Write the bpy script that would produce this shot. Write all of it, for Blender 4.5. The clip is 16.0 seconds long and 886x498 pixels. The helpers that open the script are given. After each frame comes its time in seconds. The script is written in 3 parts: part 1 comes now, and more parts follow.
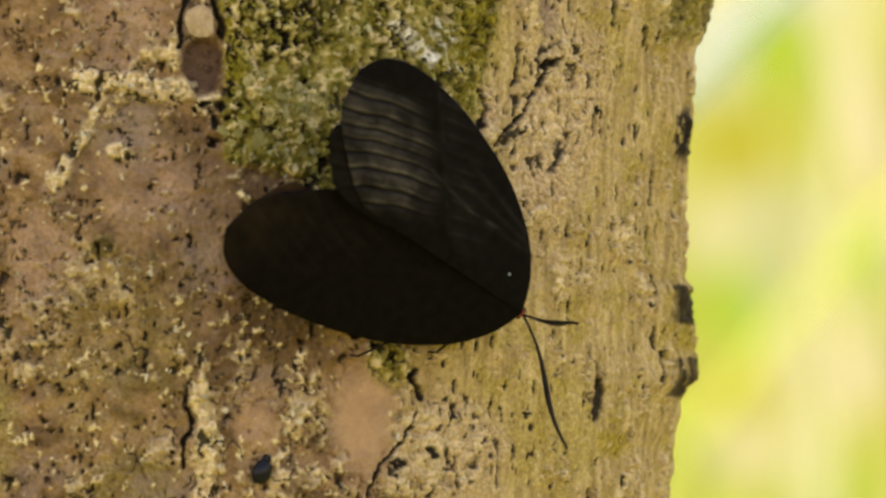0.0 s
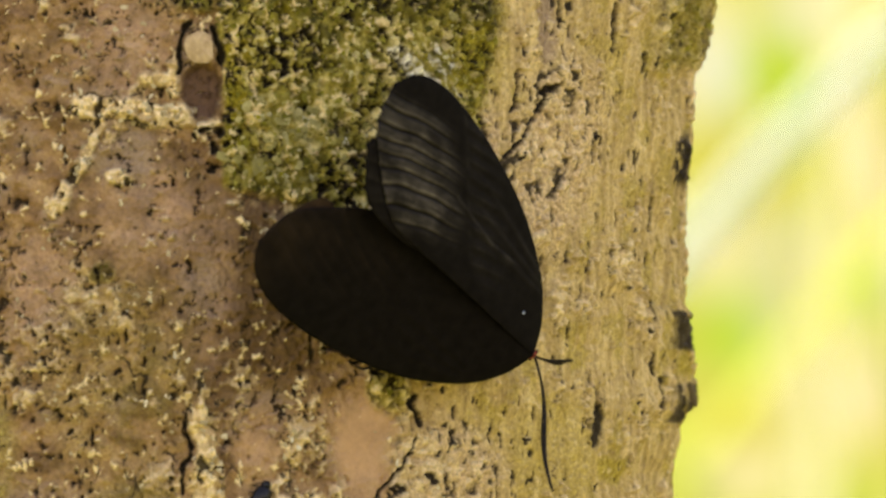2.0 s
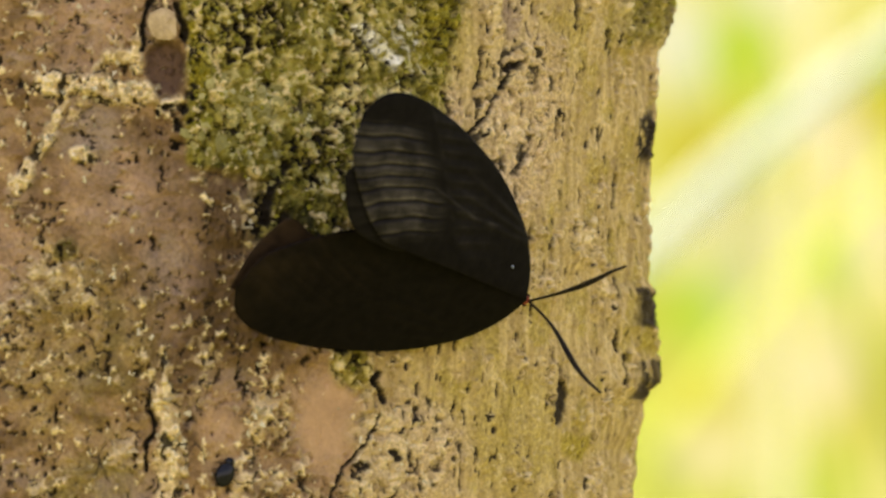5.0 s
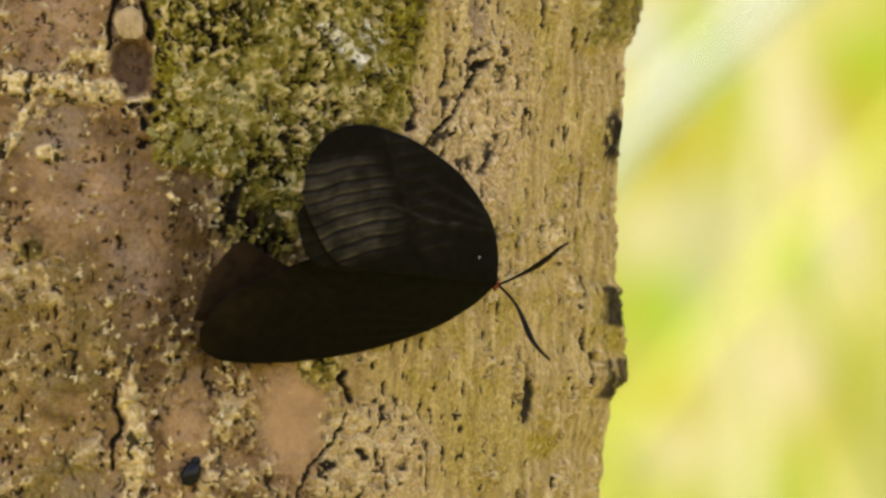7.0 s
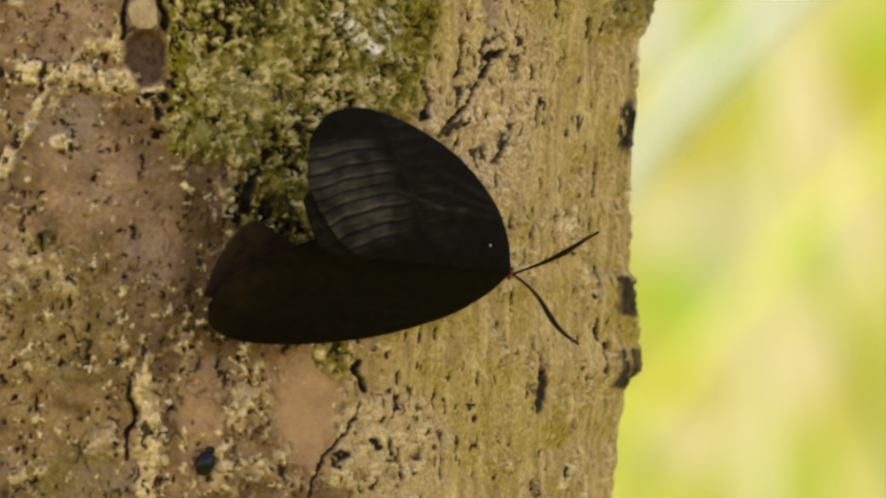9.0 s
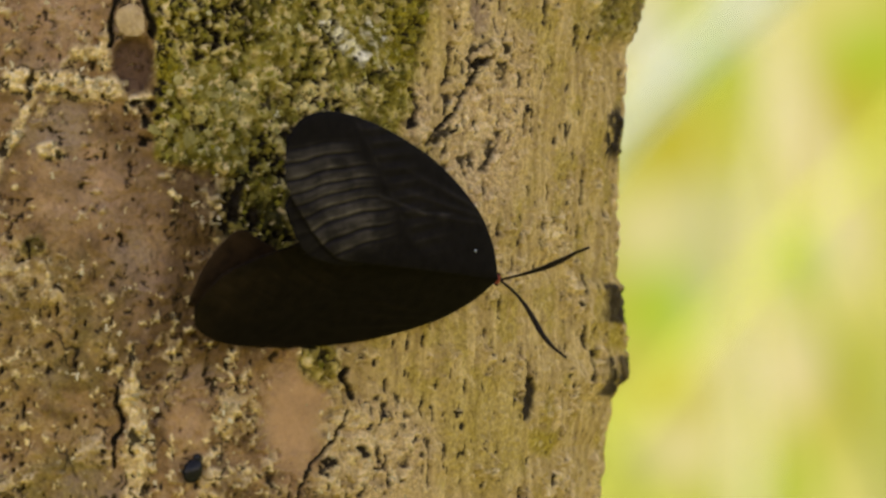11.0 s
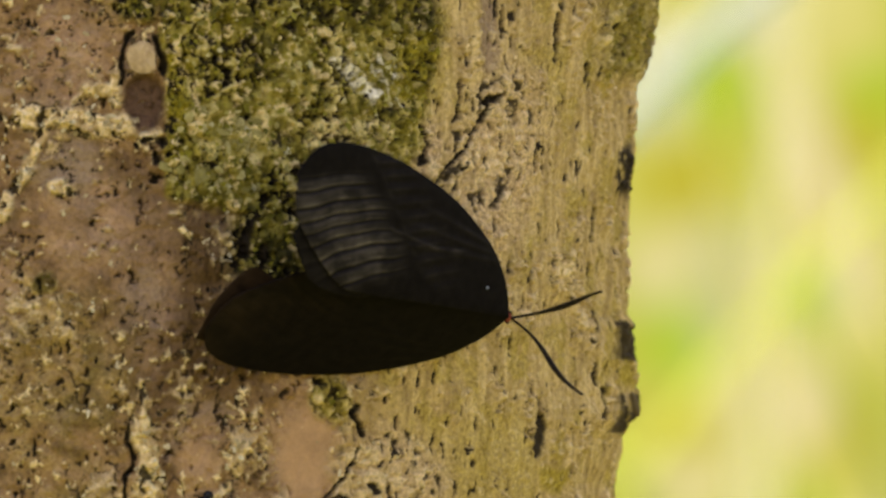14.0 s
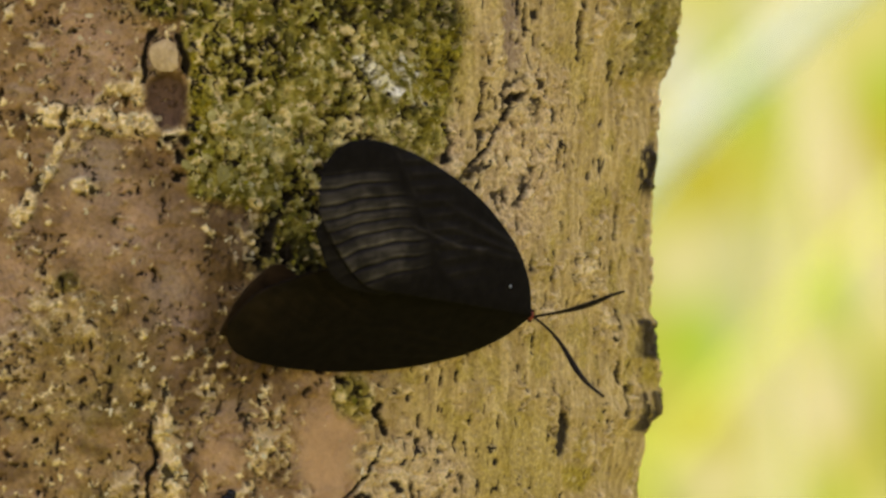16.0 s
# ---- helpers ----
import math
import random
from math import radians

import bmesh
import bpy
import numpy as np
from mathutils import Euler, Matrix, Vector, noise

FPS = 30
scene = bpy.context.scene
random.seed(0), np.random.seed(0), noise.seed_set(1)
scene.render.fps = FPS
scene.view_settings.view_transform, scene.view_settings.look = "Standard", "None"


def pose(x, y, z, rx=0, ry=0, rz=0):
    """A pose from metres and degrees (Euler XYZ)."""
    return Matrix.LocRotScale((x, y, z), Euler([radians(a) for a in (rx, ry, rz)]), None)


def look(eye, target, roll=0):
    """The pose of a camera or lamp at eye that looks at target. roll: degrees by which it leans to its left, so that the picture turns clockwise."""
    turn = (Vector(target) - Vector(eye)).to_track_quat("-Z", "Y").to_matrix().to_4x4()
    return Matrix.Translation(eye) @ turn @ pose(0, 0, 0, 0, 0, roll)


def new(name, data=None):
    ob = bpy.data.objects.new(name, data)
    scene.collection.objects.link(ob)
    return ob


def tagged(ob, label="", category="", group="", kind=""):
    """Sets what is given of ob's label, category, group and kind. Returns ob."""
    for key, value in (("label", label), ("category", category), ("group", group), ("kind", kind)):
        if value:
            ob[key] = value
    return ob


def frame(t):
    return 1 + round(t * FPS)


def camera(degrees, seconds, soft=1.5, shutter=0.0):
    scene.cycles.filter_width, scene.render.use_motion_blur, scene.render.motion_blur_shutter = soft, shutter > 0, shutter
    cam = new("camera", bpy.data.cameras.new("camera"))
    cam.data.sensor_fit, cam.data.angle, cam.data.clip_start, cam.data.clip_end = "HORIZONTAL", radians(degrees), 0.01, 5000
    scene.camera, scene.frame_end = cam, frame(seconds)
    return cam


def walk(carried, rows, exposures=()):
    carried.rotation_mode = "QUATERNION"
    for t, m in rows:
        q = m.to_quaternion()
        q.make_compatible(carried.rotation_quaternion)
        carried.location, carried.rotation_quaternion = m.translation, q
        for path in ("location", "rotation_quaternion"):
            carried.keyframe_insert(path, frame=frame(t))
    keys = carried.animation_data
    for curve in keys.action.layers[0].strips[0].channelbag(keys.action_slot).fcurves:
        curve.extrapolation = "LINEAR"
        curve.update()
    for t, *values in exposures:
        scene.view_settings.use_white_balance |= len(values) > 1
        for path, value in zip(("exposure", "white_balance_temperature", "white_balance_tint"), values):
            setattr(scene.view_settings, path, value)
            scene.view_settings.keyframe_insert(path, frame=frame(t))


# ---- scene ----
F = 784 / math.tan(radians(3.0))
cam = camera(6.0, 16.0, soft=2.6)
EYE = 1.30
# seconds, then the trunk's drift to the right and down in steps of one F-th of a radian
DRIFT = [(0, 100, 34), (0.5, 108, 57), (1, 68, 52), (1.5, 83, 44), (2, 99, 80), (2.5, 123, 75), (3, 119, 47), (3.5, 59, 93),
         (4, 68, 50), (4.2, 59, 37), (5.2, 30, 40), (6.3, 0, 43), (6.5, 8, 13), (7, -25, 37), (7.5, -23, 15), (8, 0, 0), (8.5, 9, 0), (9, 0, 19),
         (9.2, -28, 10), (10.2, -25, 25), (11.3, -18, 42), (11.5, -9, 58), (12, -4, 28), (12.5, 25, -49), (13, 20, -36),
         (13.5, -4, 60), (14, -3, 98), (14.5, 37, 100), (15, 35, 83), (15.5, 35, 62), (16, 37, 95)]
cam.data.dof.use_dof = True
cam.data.dof.focus_distance = 0.775
cam.data.dof.aperture_fstop = cam.data.lens / 7.5
walk(cam, [(t, pose(0, 0, EYE, 90 + math.degrees(dy / F), 0, math.degrees(dx / F))) for t, dx, dy in DRIFT],
     exposures=[(0, 2.02, 9300, 33), (0.5, 2.05, 9300, 33), (1.5, 2.17, 9300, 33), (4, 2.17, 9300, 33), (6.5, 2.04, 9300, 33), (9, 1.88, 9300, 33), (12.5, 1.75, 9300, 33), (14.5, 1.85, 9300, 33), (16, 1.85, 9300, 33)])

# ---- daylight: sky, and a sun behind the tree that reaches the meadow but not this side of the trunk
SUN_AZ, SUN_EL = 330.0, 55.0
world = bpy.data.worlds.new("sky")
scene.world = world
world.use_nodes = True
sky = world.node_tree.nodes.new("ShaderNodeTexSky")
sky.sky_type, sky.sun_disc = "NISHITA", False
sky.sun_elevation, sky.sun_rotation = radians(SUN_EL), radians(SUN_AZ)
world.node_tree.links.new(sky.outputs[0], world.node_tree.nodes["Background"].inputs[0])
world.node_tree.nodes["Background"].inputs[1].default_value = 0.12
sun = new("sun", bpy.data.lights.new("sun", "SUN"))
sun.data.energy, sun.data.angle, sun.data.color = 3.0, radians(0.5), (1, 0.95, 0.86)
sun.matrix_world = look((0, 0, 0), (-math.sin(radians(SUN_AZ)) * math.cos(radians(SUN_EL)),
                                    -math.cos(radians(SUN_AZ)) * math.cos(radians(SUN_EL)), -math.sin(radians(SUN_EL))))

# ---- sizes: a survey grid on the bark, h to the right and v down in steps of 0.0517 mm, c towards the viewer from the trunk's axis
S = 0.773 * math.tan(radians(3.0)) / 784
AXIS_Y = 0.809
RADIUS = 0.050
AXIS_X = 326 * S * AXIS_Y / 0.773 - RADIUS
LEAN = math.tan(radians(2.2))


def place(h, v, c):
    y = AXIS_Y - c * S
    k = S * y / 0.773
    return Vector(((h - 784) * k, y, EYE - (v - 441) * k))


def grid_of(x, y, z):
    """h and v of points on the trunk."""
    k = S * y / 0.773
    return 784 + x / k, 441 - (z - EYE) / k


# ---- numpy noise
def hash3(i, j, k, seed):
    n = (i * 374761393 + j * 668265263 + k * 1274126177 + seed * 974711) & 0xFFFFFFFF
    n = ((n ^ (n >> 13)) * 1103515245) & 0xFFFFFFFF
    n = ((n ^ (n >> 16)) * 2246822519) & 0xFFFFFFFF
    return ((n ^ (n >> 15)) & 0xFFFFFF) / 16777215.0


def vnoise(x, y, z, seed):
    xi, yi, zi = (np.floor(a).astype(np.int64) for a in (x, y, z))
    fx, fy, fz = (a - np.floor(a) for a in (x, y, z))
    fx, fy, fz = (f * f * (3 - 2 * f) for f in (fx, fy, fz))
    out = 0
    for a in (0, 1):
        for b in (0, 1):
            for c in (0, 1):
                w = (fx if a else 1 - fx) * (fy if b else 1 - fy) * (fz if c else 1 - fz)
                out = out + w * hash3(xi + a, yi + b, zi + c, seed)
    return out * 2 - 1


def fbm(p, scale, seed, octaves=3, tall=1.0):
    x, y, z = p
    out, amp, f = 0, 0.55, 1.0 / scale
    for o in range(octaves):
        out = out + amp * vnoise(x * f, y * f, z * f / tall, seed + 17 * o)
        amp, f = amp * 0.5, f * 2.03
    return out


def cells(a, b, size, seed, tall=1.0):
    """Nearest cell centre on a flat sheet: distance (in cell sizes) to it, the next distance, and a random number of the cell."""
    u, w = a / size, b / size / tall
    ui, wi = np.floor(u).astype(np.int64), np.floor(w).astype(np.int64)
    d1, d2, rid = np.full(u.shape, 9.0), np.full(u.shape, 9.0), np.zeros(u.shape)
    for i in (-1, 0, 1):
        for j in (-1, 0, 1):
            cu, cw = ui + i, wi + j
            px = cu + 0.5 + 0.8 * (hash3(cu, cw, cu * 0, seed) - 0.5)
            pw = cw + 0.5 + 0.8 * (hash3(cu, cw, cu * 0 + 1, seed) - 0.5)
            d = np.hypot(u - px, w - pw)
            near = d < d1
            d2 = np.where(near, d1, np.minimum(d2, d))
            rid = np.where(near, hash3(cu, cw, cu * 0 + 2, seed), rid)
            d1 = np.where(near, d, d1)
    return d1, d2, rid


def step(x, lo, hi):
    t = np.clip((x - lo) / (hi - lo), 0, 1)
    return t * t * (3 - 2 * t)


def blob(h, v, ch, cv, rh, rv, turn=0.0, soft=0.35):
    c, s = math.cos(radians(turn)), math.sin(radians(turn))
    a, b = (h - ch) * c + (v - cv) * s, -(h - ch) * s + (v - cv) * c
    return 1 - step(np.hypot(a / rh, b / rv), 1 - soft, 1 + soft)


def stroke(h, v, points, width, soft=0.5):
    best = np.full(h.shape, 1e9)
    for (ax, ay), (bx, by) in zip(points[:-1], points[1:]):
        dx, dy = bx - ax, by - ay
        t = np.clip(((h - ax) * dx + (v - ay) * dy) / (dx * dx + dy * dy), 0, 1)
        best = np.minimum(best, np.hypot(h - ax - t * dx, v - ay - t * dy))
    return 1 - step(best / width, 1 - soft, 1 + soft)


def bark(ang, z):
    """The bark at angles (0 faces the viewer, positive to the right) and heights: its lift over the trunk's round, and its masks."""
    lean = (z - EYE) * LEAN
    x, y = AXIS_X + lean + RADIUS * np.sin(ang), AXIS_Y - RADIUS * np.cos(ang)
    p = (x / S + 5000, y / S + 5000, z / S)
    h, v = grid_of(x, y, z)
    front = step(np.cos(ang), -0.2, 0.05)
    arc, up = ang * RADIUS / S + 9000, z / S
    h = np.where(np.cos(ang) > -0.2, h, -3000)
    hw, vw = h + 16 * fbm(p, 46, 1) + 5 * fbm(p, 13, 71), v + 16 * fbm(p, 46, 2) + 5 * fbm(p, 13, 72)
    n_big, n_mid, n_fine = fbm(p, 240, 3), fbm(p, 70, 4), fbm(p, 9, 5, 2)
    streak = fbm(p, 22, 6, 3, tall=6)
    right = step(hw + 60 * n_mid, 560, 720)
    lower = step(vw + 40 * n_mid, 420, 620)
    # moss
    moss = step(hw, 286, 300) * (1 - step(hw + 0.25 * np.maximum(vw, 0), 760, 800)) * (1 - step(vw - 0.25 * (hw - 290), 235, 262))
    moss = np.maximum(moss, blob(hw, vw, 500, 330, 85, 110, 20))
    moss = np.maximum(moss, blob(hw, vw, 250, -95, 48, 36))
    moss = np.maximum(moss, 0.8 * blob(hw, vw, 590, 610, 35, 45))
    moss = np.maximum(moss, 0.7 * blob(hw, vw, 77, 411, 22, 20))
    moss = np.maximum(moss, 0.75 * step(ang, 1.05, 1.25) * (1 - step(vw, 20, 62)))
    # pale crust on ridges
    crust = np.maximum(stroke(hw, vw, [(50, 112), (140, 108)], 21), stroke(hw, vw, [(150, 125), (232, 122), (268, 142)], 18))
    for way in ([(205, 30), (208, 80)], [(80, 130), (45, 210), (0, 290)], [(160, 60), (200, 62)]):
        crust = np.maximum(crust, stroke(hw, vw, way, 14))
    crust = np.maximum(crust, blob(hw, vw, 112, 234, 24, 18))
    crust = np.maximum(crust, np.maximum(stroke(hw, vw, [(254, 575), (252, 650)], 5), stroke(hw, vw, [(256, 660), (262, 720), (264, 850)], 20)))
    crust = np.maximum(crust, stroke(hw, vw, [(282, 690), (290, 800)], 7))
    crust = np.maximum(crust, 0.8 * stroke(hw, vw, [(445, 610), (425, 700), (400, 790), (395, 870)], 20) * step(fbm(p, 20, 91, 2), -0.25, 0.15))
    crust = np.maximum(crust, 0.6 * stroke(hw, vw, [(300, 280), (360, 290), (408, 330), (400, 390)], 9) * step(fbm(p, 22, 92, 2), -0.1, 0.25))
    crust = np.maximum(crust, 0.55 * blob(hw, vw, 665, 760, 110, 90))
    crust = np.maximum(crust, 0.6 * blob(hw, vw, 870, 160, 60, 120, 15, soft=0.6))
    coarse = (1 - right) * step(vw + 0.6 * hw + 60 * n_big, 420, 560)
    crumb = n_mid + 0.5 * n_fine + 0.45 * fbm(p, 26, 52) + 0.10 * coarse
    crust = np.maximum(crust, (0.55 + 0.1 * right) * step(crumb, 0.30, 0.52))
    # dark undersides of the crumbs, shade painted beside the crust
    under = step(crumb, 0.08, 0.17) * (1 - step(crumb, 0.2, 0.3)) * step(fbm(p, 13, 65, 2), 0.08, 0.26) * (1 - moss) * (1 - 0.5 * right)
    crust = crust * step(fbm(p, 30, 49, 2) + 0.5 * crust, -0.25, 0.1)
    peach = np.maximum(blob(hw, vw, 545, 708, 52, 88, 5, soft=0.55), 0.55 * blob(hw, vw, 357, 690, 30, 62, soft=0.7))
    crust = crust * (1 - moss) * (1 - 0.9 * peach)
    under = np.maximum(under, step(crust, 0.12, 0.3) * (1 - step(crust, 0.4, 0.7)) * step(fbm(p, 15, 66, 2), 0.0, 0.2)) * (1 - moss) * (1 - peach)
    # smooth rosy patches
    rosy = blob(hw, vw, 170, 300, 90, 90, 20)
    rosy = np.maximum(rosy, blob(hw, vw, 110, 0, 85, 90))
    rosy = np.maximum(rosy, blob(hw, vw, -20, 430, 60, 90))
    rosy = np.maximum(rosy, blob(hw, vw, 260, 400, 60, 170) * 0.6)
    rosy = rosy * np.clip(0.75 + 0.7 * fbm(p, 55, 50), 0.15, 1) * (1 - crust) * (1 - moss)
    rosy = np.maximum(rosy, peach * (1 - moss))
    hollow = np.maximum(blob(hw, vw, 259, 78, 30, 44, soft=0.2), blob(hw, vw, 260, 104, 20, 32, soft=0.25))
    grey = np.maximum(blob(hw, vw, 110, 190, 70, 60), blob(hw, vw, 872, -40, 20, 80)) * (1 - crust)
    brown = np.maximum(blob(hw, vw, 358, 345, 85, 78), np.maximum(0.95 * blob(hw, vw, 335, 535, 125, 135, soft=0.4), 0.85 * blob(hw, vw, 272, 300, 52, 95, soft=0.5)))
    ochre = np.maximum(blob(hw, vw, 1105, 565, 22, 26), np.maximum(blob(hw, vw, 990, 750, 26, 26), 0.5 * blob(hw, vw, 880, 730, 90, 110)))
    ochre = np.maximum(ochre, 0.6 * step(fbm(p, 50, 21) + 0.4 * streak, 0.05, 0.4) * right)
    blush = np.maximum(blob(hw, vw, 885, 200, 70, 165, 12, soft=0.6), np.maximum(blob(hw, vw, 680, 765, 100, 95, soft=0.5), 0.8 * blob(hw, vw, 760, 165, 30, 50)))
    ochre = ochre * (1 - 0.85 * blush)
    white = np.maximum(stroke(hw, vw, [(600, 12), (622, 40)], 12), stroke(hw, vw, [(628, 48), (652, 74)], 10)) * step(n_fine, -0.55, 0.0)
    for way in ([(640, 0), (690, 90)], [(655, -10), (700, 60)], [(690, 20), (715, 100)]):
        white = np.maximum(white, 0.6 * stroke(hw, vw, way, 3.5) * step(n_fine, -0.3, 0.3))
    olive = np.maximum(blob(hw, vw, 110, 590, 130, 190) * 0.42, blob(hw, vw, -110, 730, 40, 110))
    olive = np.maximum(olive, 0.6 * blob(hw, vw, 130, 830, 90, 80)) * (1 - crust)
    olive = np.clip(olive * (0.6 + 0.9 * n_mid + 0.4 * n_fine), 0, 1)
    # cracks and slits
    crack = stroke(hw, vw, [(888, 58), (864, 82), (847, 130), (824, 176), (800, 204), (778, 226)], 3.8, soft=0.3)
    crack = np.maximum(crack, stroke(hw, vw, [(817, 50), (815, 85), (812, 112)], 4.2, soft=0.3))
    crack = np.maximum(crack, stroke(hw, vw, [(750, 125), (746, 190)], 6.5, soft=0.3))
    crack = np.maximum(crack, stroke(hw, vw, [(640, 618), (626, 632), (633, 650), (636, 668)], 6.5, soft=0.3))
    crack = np.maximum(crack, 0.8 * stroke(hw, vw, [(640, 700), (610, 760), (580, 785), (560, 830), (535, 900)], 3))
    crack = np.maximum(crack, stroke(hw, vw, [(236, 655), (231, 720), (229, 850)], 3.4) * step(n_mid + n_fine, -0.4, 0.1))
    crack = np.maximum(crack, stroke(hw, vw, [(470, 260), (452, 300), (430, 330), (428, 350)], 9))
    crack = np.maximum(crack, stroke(hw, vw, [(238, -32), (222, -12), (216, 12), (222, 46)], 5.5, soft=0.4))
    crack = np.maximum(crack, stroke(hw, vw, [(288, -34), (288, 0), (286, 34)], 6))
    for ch, cv, rh, rv in ((266, 152, 8, 6), (279, 186, 9, 12), (271, 218, 6, 7), (246, 158, 5, 5), (292, 160, 5, 9)):
        crack = np.maximum(crack, blob(hw, vw, ch, cv, rh, rv))
    crack = np.maximum(crack, stroke(hw, vw, [(964, 612), (962, 650)], 3))
    crack = np.maximum(crack, 0.5 * stroke(hw, vw, [(962, 655), (958, 710)], 8))
    for ch, cv, half in ((1053, 565, 18), (905, 505, 14), (1062, 620, 30), (1040, 30, 16), (989, -32, 42), (1078, -25, 30), (896, -60, 28), (1058, 470, 16), (1060, 300, 28)):
        crack = np.maximum(crack, stroke(h + 3 * n_fine + 3 * n_mid, v, [(ch, cv - half), (ch - 2, cv + half)], 3.0, soft=0.4))
    crack = np.maximum(crack, np.maximum(blob(hw, vw, 623, 160, 7, 8), blob(hw, vw, 1130, 18, 8, 12)))
    stain_shade = 0.85 * blob(hw, vw, 1106, 208, 13, 50, soft=0.7) * step(n_fine + 0.5 * n_mid, -0.6, 0.1)
    # bands beside the knob darkened as shade, painted into the bark colour
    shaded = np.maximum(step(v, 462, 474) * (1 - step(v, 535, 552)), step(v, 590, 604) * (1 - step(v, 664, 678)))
    stain_shade = np.maximum(stain_shade, 0.68 * shaded * step(ang + 0.08 * n_mid, 1.24, 1.38) * (1 - step(ang, 1.8, 2.0)) * step(n_fine + n_mid, -0.8, -0.1))
    crack = np.maximum(crack, np.maximum(blob(hw, vw, 1108, 652, 6, 13), 0.8 * stroke(hw, vw, [(1110, 478), (1108, 536)], 3.5)))
    crack = crack * (1 - hollow)
    peak = 1 - 0.8 * peach
    slit_d, _, slit_id = cells(arc + 5 * n_fine, up + 20 * n_mid, 34, 31, tall=3.4)
    slits = right * (slit_id > 0.3) * (1 - step(slit_d, 0.04 + 0.06 * slit_id, 0.10 + 0.08 * slit_id)) * step(n_mid + 0.5 * n_fine, -0.45, 0.0)
    # small dark holes in loose clusters, thin winding clefts, pale specks
    cluster = fbm(p, 75, 41, 2)
    w1, w2 = fbm(p, 10, 61, 2), fbm(p, 10, 62, 2)
    ragged = (p[0] + 8 * w1, p[1] + 8 * w1, p[2] + 8 * w2)
    hole_n = fbm(ragged, 16, 42, 3, tall=1.3)
    bias = 0.34 - 0.20 * crust - 0.09 * moss + 0.16 * rosy + 1.5 * hollow - 0.3 * cluster + 0.17 * right
    pits = step(hole_n, bias, bias + 0.16)
    dash_n = fbm(p, 9, 55, 2, tall=2.6)
    dashes = step(dash_n + 0.15 * cluster - 0.06 * (1 - right), 0.36, 0.5) * (1 - 0.8 * rosy) * (1 - hollow) * (1 - moss) * (1 - 0.6 * crust)
    cleft_n = np.abs(fbm(p, 42, 43, 3, tall=1.5))
    pits = pits * peak
    clefts = (1 - step(cleft_n, 0.012, 0.05)) * step(fbm(p, 60, 44, 2), 0.05, 0.3) * (1 - right * 0.6) * (1 - rosy * 0.45)
    speck_n = fbm(ragged, 13, 45, 3)
    speck = (1 - 0.25 * moss) * step(speck_n - 0.25 * rosy + 0.12 * crust + 0.15 * moss, 0.35, 0.47) * (1 - 0.6 * right) * (1 - hollow)
    # grains of the crust and of the rough bark
    g_d, g_2, g_id = cells(arc + 5 * n_fine + 9 * w1, up + 5 * n_mid + 9 * w2, 13, 33, tall=1.2)
    grain = np.clip(g_2 - g_d, 0, 0.5) * 2 * (0.3 + g_id)
    b_d, b_2, b_id = cells(arc + 12 * n_fine + 10 * n_mid + 13 * w1, up + 12 * hole_n + 13 * w2, 25, 34, tall=1.35)
    scaly = blob(hw, vw, 420, 150, 150, 110, soft=0.6)
    gap = moss * (1 - step(b_2 - b_d + 0.3 * n_fine, 0.05, 0.21)) * step(cluster + 0.6 * n_fine, -0.45, 0.15)
    lump = np.clip(b_2 - b_d, 0, 0.6) * (0.4 + b_id)
    rough = np.clip(1 - rosy * 0.55 - 0.35 * peach - hollow, 0.08, 1)
    face = step(np.cos(ang), 0.02, 0.35)
    n_fine, grain = n_fine * (0.45 + 0.55 * face), grain * (0.4 + 0.6 * face)
    lift = 14 * n_big + 10 * n_mid * rough + 7 * streak * (0.3 + 0.3 * right) + 3.2 * n_fine * rough * (1 - 0.4 * right)
    lift = lift + crust * (8 + 6 * grain + 7 * fbm(p, 18, 46, 2)) + rough * (2.2 * grain + 9 * (1 - 0.55 * right) * fbm(p, 26, 47, 3) + 7.5 * (0.3 + 0.7 * face) * fbm(p, 12, 58, 2, tall=1.3) * (1 - 0.75 * right))
    lift = lift + moss * (10 + (4 + 11 * scaly) * lump + 5 * grain + 13 * fbm(p, 17, 48, 3, tall=1.6)) - 12 * gap + 5 * speck
    lift = lift - 15 * crack - 8 * slits * (1 - moss) - 13 * pits * (1 - 0.75 * right) - 8 * dashes * (1 - 0.4 * right) - 7 * under - 5 * clefts - 24 * hollow - 6 * grey
    lift = lift + (6 + 10 * fbm(p, 16, 67, 2)) * blob(hw, vw, 1126, 0, 26, 75) + 7 * (1 - face) * fbm(p, 34, 68, 2)
    # the flank: a mossy swelling above, a straighter taper below
    flank = step(ang, 0.9, 1.35) * (1 - step(ang, 1.9, 2.4))
    lift = lift + flank * np.interp(v, (-95, -45, 10, 60, 120, 200, 250, 450, 700, 760, 850), (24, 12, 4, -6, 0, 1, -7, -2, 2, -14, -21))
    knob = flank * np.interp(v, (460, 478, 530, 585, 625, 648, 668, 678), (0, 13, 15, 17, 24, 20, 6, 0))
    lift = lift + knob * (1 + 0.5 * fbm(p, 17, 83, 2))
    swell = flank * (1 - step(v, 15, 62))
    lift = lift + swell * (12 * fbm(p, 22, 81, 2) + 6 * fbm(p, 11, 82, 2))
    lift = lift + 8 * blob(hw, vw, 363, 340, 55, 50)
    brown = np.maximum(brown, 0.75 * (1 - peach) * step(fbm(p, 55, 53), 0.02, 0.34) * (1 - right) * (1 - crust) * (1 - moss))
    grey = np.maximum(grey, 0.45 * rosy * (1 - peach) * step(fbm(p, 36, 63, 3), 0.02, 0.34))
